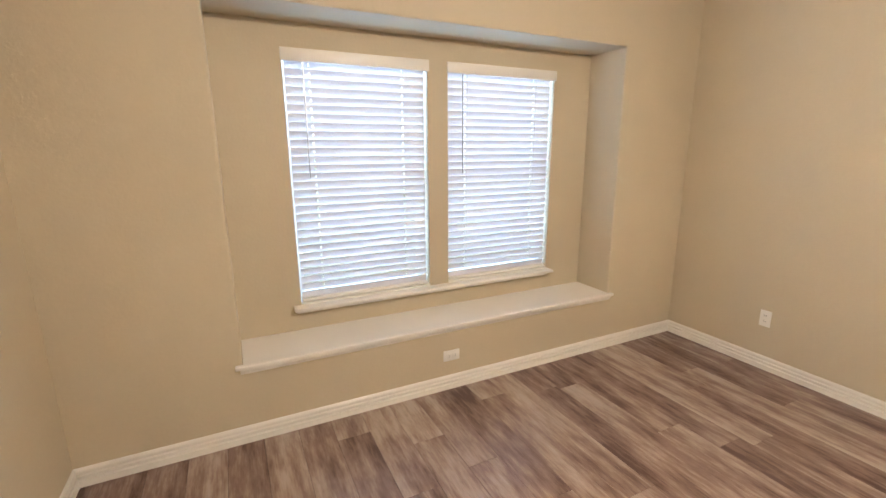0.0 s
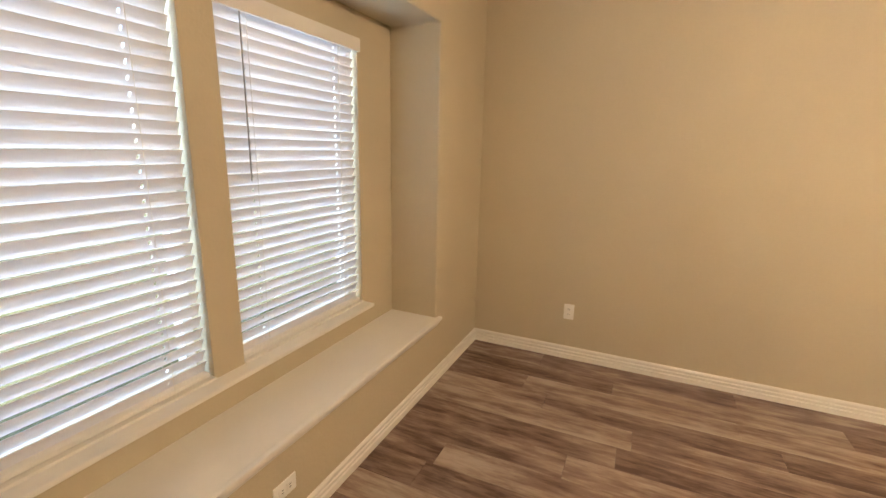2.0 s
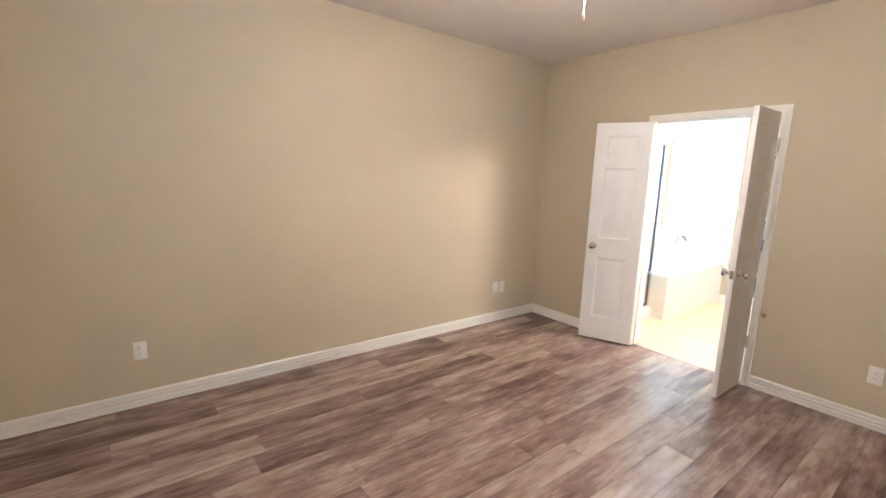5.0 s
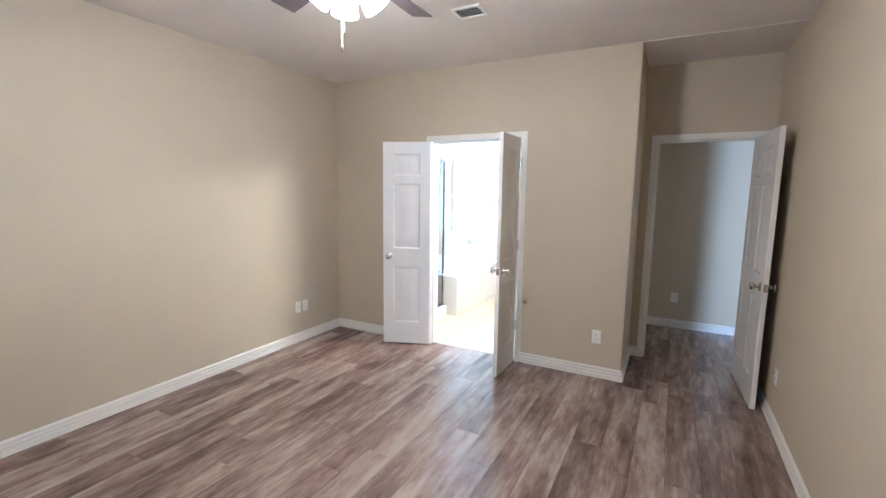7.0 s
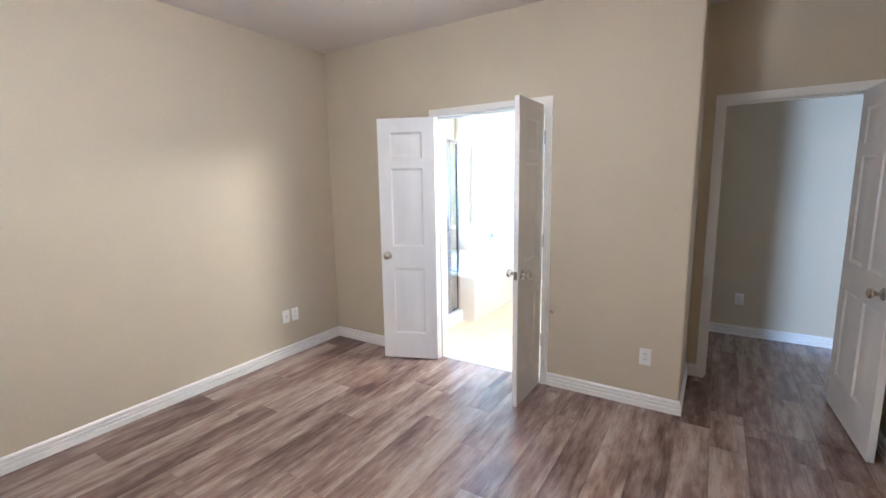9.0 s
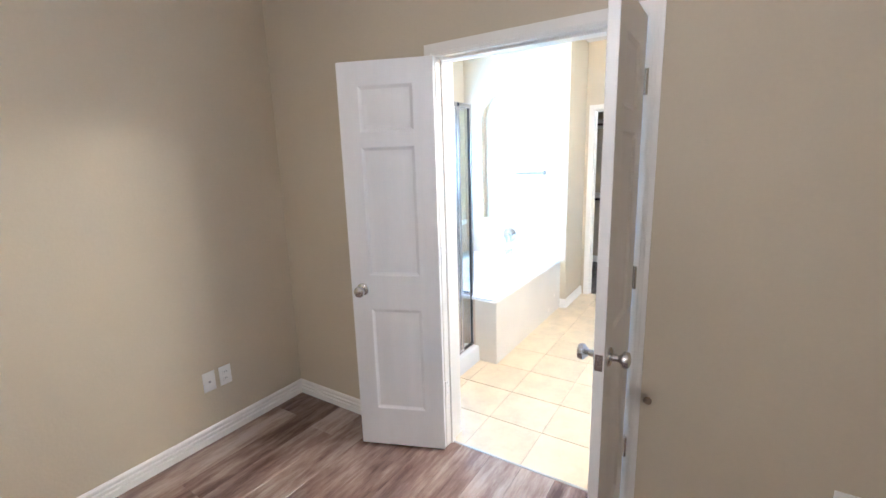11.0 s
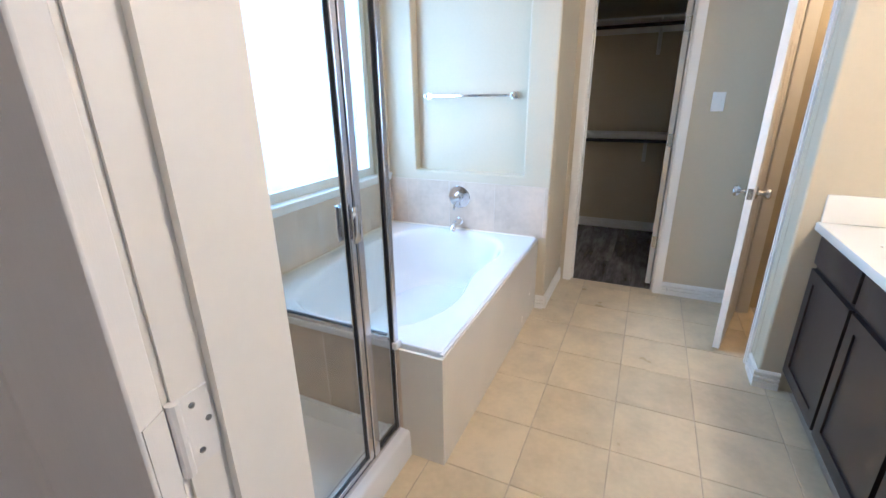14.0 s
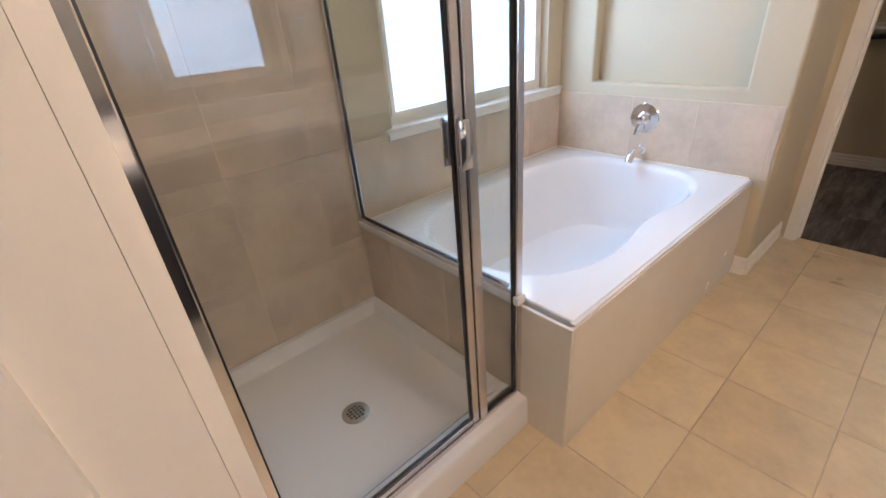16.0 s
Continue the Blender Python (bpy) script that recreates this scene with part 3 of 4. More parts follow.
# ---------- electric plates ----------
def plate(where, label, gang="outlet", mat=None):
    """Local x-z plane, the room towards local -y."""
    ob = thing("wall_plate", label, "outlet" if gang != "switch" else "light switch", where, "wall plates")
    part("cover", box(B(), -0.036, 0.036, -0.006, 0, -0.058, 0.058, 0.003), PLASTIC, ob)
    if gang == "outlet":
        for z in (-0.02, 0.02):
            part("socket", box(B(), -0.0165, 0.0165, -0.0085, -0.005, z - 0.0145, z + 0.0145, 0.002), PLASTIC, ob)
            bm = B()
            for x in (-0.006, 0.006):
                box(bm, x - 0.0012, x + 0.0012, -0.0092, -0.008, z - 0.002, z + 0.008)
            part("slot", bm, SLOT, ob, "dark plug slots")
    elif gang == "switch":
        part("rocker", box(B(), -0.0165, 0.0165, -0.010, -0.005, -0.033, 0.033, 0.002), PLASTIC, ob)
    else:
        part("jack", lathe(B(), [(0.006, 0), (0.006, 0.008), (0.003, 0.009)], 12, pose(0, -0.005, 0, 90)), STEEL, ob)
    return ob


plate(pose(XE, 1.735, 0.366, 0, 0, -90), "white duplex outlet low on the beige wall")
plate(pose(XE, -1.472, 0.366, 0, 0, -90), "white duplex outlet near the room corner")
plate(pose(XE, -1.375, 0.366, 0, 0, -90), "white cable jack plate beside an outlet", "jack")
plate(pose(0.255, YS, 0.355, 0, 0, 180), "white duplex outlet between the doorways")
plate(pose(1.012, YN, 0.232, 0, 90, 0), "white outlet mounted sideways under the window seat")
plate(pose(-0.33, -3.945, 0.36, 0, 0, 180), "white duplex outlet on the hallway wall")
plate(pose(XW, -1.787, 0.345, 0, 0, 90), "white duplex outlet beside the open door")
plate(pose(1.128, YB, 1.352, 0, 0, 180), "white rocker light switch by the closet", "switch")
plate(pose(0.408, -4.14, 1.11, 0, 0, 180), "white outlet above the vanity backsplash")

# ---------- ceiling fan ----------
fan = thing("ceiling_fan", "ceiling fan with dark wooden blades and lit glass shades", "ceiling fan", Matrix.Translation((*FAN, 0)))
part("canopy", lathe(B(), [(0.03, 2.655), (0.06, 2.67), (0.075, 2.70), (0.078, 2.74)], 28), BRONZE, fan)
part("downrod", tube(B(), [(0, 0, 2.60), (0, 0, 2.68)], 0.013, 12), BRONZE, fan)
part("motor", lathe(B(), [(0.05, 2.50), (0.10, 2.515), (0.135, 2.545), (0.135, 2.59), (0.10, 2.615), (0.03, 2.63)], 32), BRONZE, fan)
part("light_fitter", lathe(B(), [(0.02, 2.40), (0.05, 2.42), (0.06, 2.45), (0.055, 2.48), (0.075, 2.51)], 28), BRONZE, fan)
bm = B()
box(bm, 0.20, 0.66, -0.066, 0.066, -0.004, 0.004, 0.0035, 2)
for v in bm.verts:
    if v.co.x < 0.3:
        v.co.y *= 0.74
    if v.co.x > 0.6 and abs(v.co.y) > 0.05:
        v.co.x -= 0.03
blade = part("blade", bm, BLADE, fan, "dark walnut blade")
bm = B()
box(bm, 0.11, 0.24, -0.02, 0.02, -0.008, -0.004, 0.002)
iron = part("blade_iron", bm, BRONZE, fan)
for k in range(5):
    for src in (blade, iron):
        o = src if k == 0 else new(src.name.split(".")[0], src.data)
        o.parent = fan
        o.matrix_local = pose(0, 0, 2.525, 0, 0, -90 + 72 * k) @ pose(0, 0, 0, 11)
bm = lathe(B(), [(0.018, 0.0), (0.026, -0.012), (0.045, -0.045), (0.058, -0.080), (0.061, -0.105), (0.058, -0.105), (0.055, -0.08), (0.042, -0.045), (0.02, -0.012)], 24)
shade = part("glass_shade", bm, SHADE, fan, "lit frosted glass shade")
for k in range(4):
    o = shade if k == 0 else new("glass_shade", shade.data)
    o.parent = fan
    o.matrix_local = pose(0, 0, 2.445, 0, 0, 45 + 90 * k) @ pose(0.065, 0, 0, 0, -38, 0)
for x, y, z in ((0.05, -0.02, 2.195), (-0.02, 0.05, 2.245)):
    ch = part("pull_chain", tube(B(), [(x, y, z + 0.02), (x, y, 2.44)], 0.0016, 6), PLASTIC, fan)
    part("pull_knob", lathe(B(), [(0.003, z - 0.02), (0.006, z - 0.012), (0.006, z + 0.006), (0.002, z + 0.02)], 10, Matrix.Translation((x, y, 0))), BRONZE, ch)

# ---------- ceiling vent ----------
vent = thing("ceiling_vent", "white metal ceiling air vent with dark slots", "air vent", pose(1.0, -0.91, HC, 0, 0, 0))
part("frame", slab(B(), -0.10, 0.10, -0.085, 0.085, 0.012, [(-0.08, 0.08, -0.065, 0.065)], pose(0, 0, 0, -90)), TRIM, vent)
part("backing", box(B(), -0.082, 0.082, -0.067, 0.067, -0.005, -0.001), SLOT, vent)
for k in range(5):
    y = -0.052 + 0.104 * k / 4
    o = part("slat", box(B(), -0.08, 0.08, -0.0035, 0.0035, -0.0006, 0.0006), TRIM, vent)
    o.matrix_local = pose(0, y, -0.009, -20)

# ---------- shower ----------
pan = thing("shower_pan", "white acrylic shower pan with a raised curb", "shower pan")
bm = B()
X0, X1, Y0, Y1 = 2.232, BX - 0.012, -3.04, BY - 0.012
nx, ny = 40, 34
grid = {}


def pan_height(x, y):
    dx0, dx1, dy = x - X0, X1 - x, min(y - Y0, Y1 - y)
    edge = min(dx1, dy)
    z = 0.042 + 0.02 * min(1, math.hypot(x - 2.686, y + 2.596) / 0.5)
    if edge < 0.055:
        z = max(z, 0.062 + 0.055 * min(1, max(0, (0.055 - edge) / 0.03)))
    c = dx0
    if c < 0.15:
        s = min(1, max(0, (0.15 - c) / 0.05))
        z = max(z, 0.062 + 0.062 * s)
    return z


xs = sorted({X0 + 0.006, X0 + 0.02, *[X0 + 0.09 + i * 0.012 for i in range(6)], *[X0 + 0.17 + (X1 - X0 - 0.24) * i / 22 for i in range(23)], X1 - 0.055, X1 - 0.045, X1 - 0.035, X1 - 0.025, X1})
ys = sorted({Y0, Y0 + 0.025, Y0 + 0.035, Y0 + 0.045, Y0 + 0.055, *[Y0 + 0.07 + (Y1 - Y0 - 0.14) * i / 20 for i in range(21)], Y1 - 0.055, Y1 - 0.045, Y1 - 0.035, Y1 - 0.025, Y1})
for i, x in enumerate(xs):
    for j, y in enumerate(ys):
        grid[i, j] = bm.verts.new((x, y, pan_height(x, y)))
for i in range(len(xs) - 1):
    for j in range(len(ys) - 1):
        bm.faces.new((grid[i, j], grid[i + 1, j], grid[i + 1, j + 1], grid[i, j + 1]))
low = [bm.verts.new((X0, y, 0.116)) for y in ys]
foot = [bm.verts.new((X0 - 0.004, y, 0.0)) for y in ys]
for j in range(len(ys) - 1):
    bm.faces.new((grid[0, j], grid[0, j + 1], low[j + 1], low[j]))
    bm.faces.new((low[j], low[j + 1], foot[j + 1], foot[j]))
part("basin", bm, ACRYL, pan, smooth=60)
dr = part("drain", lathe(B(), [(0.052, 0.0), (0.052, 0.003), (0.046, 0.005), (0.0, 0.005)], 32, Matrix.Translation((2.686, -2.596, 0.042))), STEEL, pan, "round steel drain grate")
bm = B()
for i in range(-2, 3):
    for j in range(-2, 3):
        if abs(i) + abs(j) < 4:
            box(bm, 2.686 + i * 0.013 - 0.0045, 2.686 + i * 0.013 + 0.0045, -2.596 + j * 0.013 - 0.0045, -2.596 + j * 0.013 + 0.0045, 0.0465, 0.0476)
part("grate_holes", bm, SLOT, dr)

enc = thing("shower_enclosure", "chrome framed clear glass shower enclosure with a hinged door", "shower enclosure")
GX, TOP, CURB = 2.290, 1.955, 0.124
DECK = 0.512


def bar(name, x0, x1, y0, y1, z0, z1, mat=None, label=""):
    return part(name, box(B(), x0, x1, y0, y1, z0, z1, 0.003), mat or SATIN, enc, label, 0)


bar("wall_jamb", GX - 0.016, GX + 0.016, -2.185, -2.156, CURB, TOP, CHROME)
bar("door_stile", GX - 0.013, GX + 0.013, -2.219, -2.189, CURB + 0.012, TOP - 0.03, CHROME)
bar("door_stile", GX - 0.013, GX + 0.013, -2.838, -2.812, CURB + 0.012, TOP - 0.03)
bar("strike_post", GX - 0.016, GX + 0.016, -2.876, -2.842, CURB, TOP)
bar("corner_post", GX - 0.014, GX + 0.014, -3.052, -3.024, CURB, TOP)
bar("sill_track", GX - 0.018, GX + 0.018, -3.024, -2.185, CURB - 0.004, CURB + 0.014)
bar("header", GX - 0.016, GX + 0.016, -3.024, -2.185, TOP - 0.03, TOP)
bar("door_rail", GX - 0.012, GX + 0.012, -2.812, -2.219, CURB + 0.016, CURB + 0.034)
bar("door_rail", GX - 0.012, GX + 0.012, -2.812, -2.219, TOP - 0.055, TOP - 0.032)
bar("return_header", GX + 0.014, BX - 0.012, -3.052, -3.024, TOP - 0.03, TOP)
bar("return_track", GX + 0.014, BX - 0.012, -3.052, -3.024, DECK + 0.018, DECK + 0.036)
bar("return_jamb", BX - 0.030, BX - 0.010, -3.052, -3.024, DECK + 0.036, TOP - 0.03)
for y0, y1, n in ((-2.820, -2.212, "door_glass"), (-3.030, -2.870, "side_glass")):
    p = part(n, box(B(), GX - 0.003, GX + 0.003, y0, y1, CURB + 0.02, TOP - 0.02), GLASS, enc, "clear glass panel", 0)
    p.visible_shadow = False
p = part("return_glass", box(B(), GX + 0.01, BX - 0.02, -3.041, -3.035, DECK + 0.03, TOP - 0.02), GLASS, enc, "clear glass panel", 0)
p.visible_shadow = False
for a in ((GX - 0.0045, GX + 0.0045, -2.811, -2.8075, CURB + 0.035, TOP - 0.056), (GX - 0.0045, GX + 0.0045, -2.2235, -2.2195, CURB + 0.035, TOP - 0.056), (GX - 0.0045, GX + 0.0045, -2.80, -2.224, CURB + 0.0345, CURB + 0.040),
          (GX - 0.0045, GX + 0.0045, -3.0235, -3.017, CURB + 0.015, TOP - 0.031), (GX - 0.0045, GX + 0.0045, -3.01, -2.88, CURB + 0.0145, CURB + 0.021), (GX + 0.03, BX - 0.032, -3.0425, -3.0335, DECK + 0.0365, DECK + 0.042),
          (BX - 0.036, BX - 0.0305, -3.0425, -3.0335, DECK + 0.04, TOP - 0.031), (GX - 0.0045, GX + 0.0045, -2.80, -2.224, TOP - 0.062, TOP - 0.0555)):
    part("seal", box(B(), *a), BLACK, enc, "black rubber seal")
bm = B()
for s in (-1, 1):
    box(bm, GX + s * 0.030 - 0.004, GX + s * 0.030 + 0.004, -2.842, -2.806, 1.00, 1.115, 0.0035)
    box(bm, min(GX + s * 0.012, GX + s * 0.030), max(GX + s * 0.012, GX + s * 0.030), -2.832, -2.822, 1.01, 1.105)
part("pull_handle", bm, CHROME, enc, "chrome pull handle")
structure("trim_shower_ledge", box(B(), 2.266, BX - 0.011, -3.058, -3.018, DECK - 0.012, DECK + 0.018, 0.005), ACRYL, "white sill under the glass return", "trim")

# ---------- tub ----------
tub = thing("bathtub", "white acrylic drop-in bathtub with a wide deck", "bathtub")
TX0, TX1, TY0, TY1 = 2.092, BX - 0.010, YT + 0.010, -3.058
cx, cy = 2.628, -3.812
N = 96
bm = B()


def basin(k, grow):
    a = 2 * math.pi * k / N
    c, s = math.cos(a), math.sin(a)
    n = 3.3
    r = 1 / (abs(c / (0.428 + grow)) ** n + abs(s / (0.69 + grow)) ** n) ** (1 / n)
    x, y = r * c, r * s
    if x < 0:
        x *= 1 - 0.13 * math.exp(-((y + 0.04) / 0.24) ** 2)
    return cx + x, cy + y


def rect(k, inset=0.0):
    a = 2 * math.pi * k / N
    c, s = math.cos(a), math.sin(a)
    t = min(((TX1 if c > 0 else TX0) - cx) / c if abs(c) > 1e-6 else 1e9, ((TY1 if s > 0 else TY0) - cy) / s if abs(s) > 1e-6 else 1e9)
    x, y = cx + t * c, cy + t * s
    for px in (TX0, TX1):
        for py in (TY0, TY1):
            if math.hypot(x - px, y - py) < 0.035:
                x, y = px, py
    return min(max(x, TX0 + inset), TX1 - inset), min(max(y, TY0 + inset), TY1 - inset)


def snap(k, z, inset=0.0):
    x, y = rect(k, inset)
    return bm.verts.new((x, y, z))


rings = [[snap(k, DECK - 0.03) for k in range(N)], [snap(k, DECK - 0.004) for k in range(N)], [snap(k, DECK, 0.004) for k in range(N)]]
for grow, z in ((0.012, DECK), (0.004, DECK - 0.002), (-0.006, DECK - 0.010), (-0.018, DECK - 0.03), (-0.04, DECK - 0.12), (-0.065, DECK - 0.24), (-0.09, DECK - 0.33), (-0.13, DECK - 0.375), (-0.2, DECK - 0.385), (-0.32, DECK - 0.39)):
    rings.append([bm.verts.new((*basin(k, grow), z)) for k in range(N)])
for a, b in zip(rings, rings[1:]):
    for k in range(N):
        bm.faces.new((a[k], a[(k + 1) % N], b[(k + 1) % N], b[k]))
bm.faces.new(rings[-1])
part("tub_shell", bm, ACRYL, tub, smooth=30)
part("overflow_plate", lathe(B(), [(0.035, 0), (0.035, 0.004), (0.028, 0.009), (0.0, 0.010)], 24, pose(cx - 0.345, cy + 0.02, DECK - 0.10, 0, 80, 0)), CHROME, tub, "chrome overflow plate")
apron = thing("tub_surround", "cream tiled tub apron with square corner", "tub surround", kind="structure")
bm = B()
box(bm, 2.078, 2.094, YT + 0.002, -3.044, 0.0, DECK - 0.012, 0.0015, 1)
part("front_panel", bm, APRON, apron)
part("end_panel", box(B(), 2.0785, 2.262, -3.0435, -3.030, 0.0, DECK - 0.012, 0.0015, 1), APRON, apron)
part("caulk_bead", box(B(), 2.083, 2.10, YT + 0.012, -3.05, DECK - 0.0125, DECK - 0.003, 0.002), ACRYL, apron)

for name_, b_ in (("wall_caulk", (BX - 0.016, BX - 0.007, YT + 0.012, -3.062, DECK - 0.001, DECK + 0.007)), ("wall_caulk", (2.10, BX - 0.016, YT + 0.006, YT + 0.016, DECK - 0.001, DECK + 0.007))):
    part(name_, box(B(), *b_, 0.002, 1), CREAM_CAULK, apron, "cream caulk line")

# taps
tap = thing("tub_faucet", "chrome tub spout with a round single-lever valve", "faucet", Matrix.Translation((2.645, YT, 0)))
part("valve_plate", lathe(B(), [(0.083, 0), (0.083, 0.004), (0.075, 0.011), (0.035, 0.014), (0.030, 0.030), (0.026, 0.036)], 40, pose(0, 0, 0.745, -90)), CHROME, tap, "round chrome valve plate")
bm = lathe(B(), [(0.022, 0), (0.024, 0.02), (0.020, 0.034), (0.006, 0.036)], 20, pose(0, 0.036, 0.745, -90))
tube(bm, [(0, 0.055, 0.745), (0.012, 0.066, 0.70), (0.016, 0.070, 0.665)], 0.008, 10)
part("lever", bm, CHROME, tap)
bm = lathe(B(), [(0.030, 0), (0.030, 0.006), (0.024, 0.010)], 24, pose(0, 0, 0.572, -90))
tube(bm, [(0, 0.0, 0.572), (0, 0.05, 0.574), (0, 0.095, 0.568), (0, 0.125, 0.548), (0, 0.132, 0.528)], 0.021, 14)
part("spout", bm, CHROME, tap)

# ---------- arched niche above the tub ----------
# the recess is cut from a thick facing in front of the wall
facing = B()
cols = [2.02] + [2.20 + 0.785 * i / 24 for i in range(25)] + [BX]


def arch_top(x):
    q = (x - 2.5925) / 0.3925
    return 2.00 + 0.27 * math.sqrt(max(0, 1 - q * q))


DEPTH = 0.075
vin = {}
for i, x in enumerate(cols):
    top = arch_top(x) if 2.199 < x < 2.986 else None
    for name_, y in (("f", YT), ("b", YT - DEPTH)):
        vin[i, name_, 0] = facing.verts.new((x, y, 0.0))
        vin[i, name_, 3] = facing.verts.new((x, y, 2.95))
        if top:
            vin[i, name_, 1] = facing.verts.new((x, y, 0.915))
            vin[i, name_, 2] = facing.verts.new((x, y, top))
last = len(cols) - 1
for i in range(1, last - 1):
    for a, b in ((0, 1), (2, 3)):
        facing.faces.new((vin[i, "f", a], vin[i + 1, "f", a], vin[i + 1, "f", b], vin[i, "f", b]))
    facing.faces.new((vin[i, "f", 1], vin[i + 1, "f", 1], vin[i + 1, "b", 1], vin[i, "b", 1]))
    facing.faces.new((vin[i, "f", 2], vin[i + 1, "f", 2], vin[i + 1, "b", 2], vin[i, "b", 2]))
for i, j in ((0, 1), (last, last - 1)):
    facing.faces.new((vin[i, "f", 0], vin[j, "f", 0], vin[j, "f", 1], vin[j, "f", 2], vin[j, "f", 3], vin[i, "f", 3]))
for j in (1, last - 1):
    facing.faces.new((vin[j, "f", 1], vin[j, "f", 2], vin[j, "b", 2], vin[j, "b", 1]))
facing.faces.new((vin[0, "f", 0], vin[0, "f", 3], vin[0, "b", 3], vin[0, "b", 0]))
for v in [v for v in facing.verts if not v.link_faces]:
    facing.verts.remove(v)
nf = structure("wall_niche", facing, WALL, "beige painted arched wall recess above the tub", "wall", 0.012, 50)

rail = thing("towel_bar", "chrome towel bar in the arched niche", "towel bar", Matrix.Translation((0, YT - DEPTH, 1.41)))
part("bar", box(B(), 2.29, 2.90, 0.055, 0.068, -0.009, 0.009, 0.003), CHROME, rail)
for x in (2.295, 2.895):
    bm = box(B(), x - 0.022, x + 0.022, 0, 0.010, -0.022, 0.022, 0.004)
    box(bm, x - 0.011, x + 0.011, 0.005, 0.074, -0.011, 0.011, 0.003)
    part("bracket", bm, CHROME, rail)

# ---------- bath window ----------
w3 = thing("window_3", "white framed frosted bathroom window", "window", kind="structure")
MX = Matrix(((0, 1, 0, BX + 0.055), (1, 0, 0, 0), (0, 0, 1, 0), (0, 0, 0, 1)))
part("window_frame", slab(B(), -4.42, -3.28, 0.885, 2.10, 0.06, [(-4.375, -3.325, 0.93, 2.055)], MX), PLASTIC, w3)
part("inner_bead", slab(B(), -4.38, -3.32, 0.925, 2.06, 0.02, [(-4.36, -3.34, 0.945, 2.04)], MX @ Matrix.Translation((0, -0.008, 0))), PLASTIC, w3)
p = part("pane", box(B(), BX + 0.085, BX + 0.09, -4.375, -3.325, 0.93, 2.055), FROST, w3, "frosted glass pane")
p.visible_shadow = False
ws = thing("window_sill", "white moulded bathroom window sill", "window sill", kind="structure")
part("sill_board", box(B(), BX - 0.022, BX + 0.06, -4.55, -3.237, 0.868, 0.889, 0.006), TRIM, ws)
part("apron", extrude_profile(B(), [(0, 0), (0.010, 0), (0.016, 0.018), (0.016, 0.03), (0, 0.03)], (BX, -4.545, 0.838), (BX, -3.25, 0.838), (-1, 0, 0)), TRIM, ws)

# ---------- vanity ----------
VX = 0.752
top = thing("vanity_counter", "cream-white cultured marble vanity top with backsplash", "countertop")
bm = B()
slab(bm, -4.138, BY, 0, 0.525, 0.034, [(-3.83, -3.37, 0.13, 0.42)], Matrix(((0, 0, 1, XV + 0.001), (1, 0, 0, 0), (0, 1, 0, 0.84), (0, 0, 0, 1))))
part("slab", bm, COUNTER, top)
part("front_edge", box(B(), 0.772, 0.780, -4.138, BY, 0.838, 0.874, 0.003), COUNTER, top)
part("backsplash", box(B(), XV + 0.001, XV + 0.02, -4.138, BY, 0.875, 0.997, 0.004), COUNTER, top)
part("side_splash", box(B(), XV + 0.021, 0.768, -4.139, -4.12, 0.875, 0.997, 0.004), COUNTER, top)
sink = thing("sink_basin", "oval white sink basin set into the counter", "sink")
bm = B()
prev = None
for f, z in ((1.30, 0.8755), (1.02, 0.8758), (0.97, 0.868), (0.9, 0.83), (0.75, 0.77), (0.45, 0.745), (0.12, 0.742)):
    rg = [bm.verts.new((0.525 + 0.155 * f * math.cos(2 * math.pi * k / 40), -3.60 + 0.235 * f * math.sin(2 * math.pi * k / 40), z)) for k in range(40)]
    if prev:
        for k in range(40):
            bm.faces.new((prev[k], prev[(k + 1) % 40], rg[(k + 1) % 40], rg[k]))
    prev = rg
bm.faces.new(prev)
part("bowl", bm, COUNTER, sink, smooth=60)
fa = thing("sink_faucet", "chrome single-lever sink faucet", "faucet", Matrix.Translation((0.318, -3.70, 0.876)))
bm = box(B(), -0.03, 0.03, -0.075, 0.075, 0, 0.012, 0.005)
lathe(bm, [(0.022, 0.01), (0.020, 0.06), (0.022, 0.075), (0.012, 0.085)], 20)
part("body", bm, CHROME, fa)
part("spout", tube(B(), [(0.01, 0, 0.045), (0.06, 0, 0.075), (0.11, 0, 0.078), (0.135, 0, 0.062)], 0.011, 12), CHROME, fa)
part("lever", tube(B(), [(0, 0, 0.085), (0.03, 0, 0.105), (0.085, 0, 0.112)], 0.007, 10), CHROME, fa)


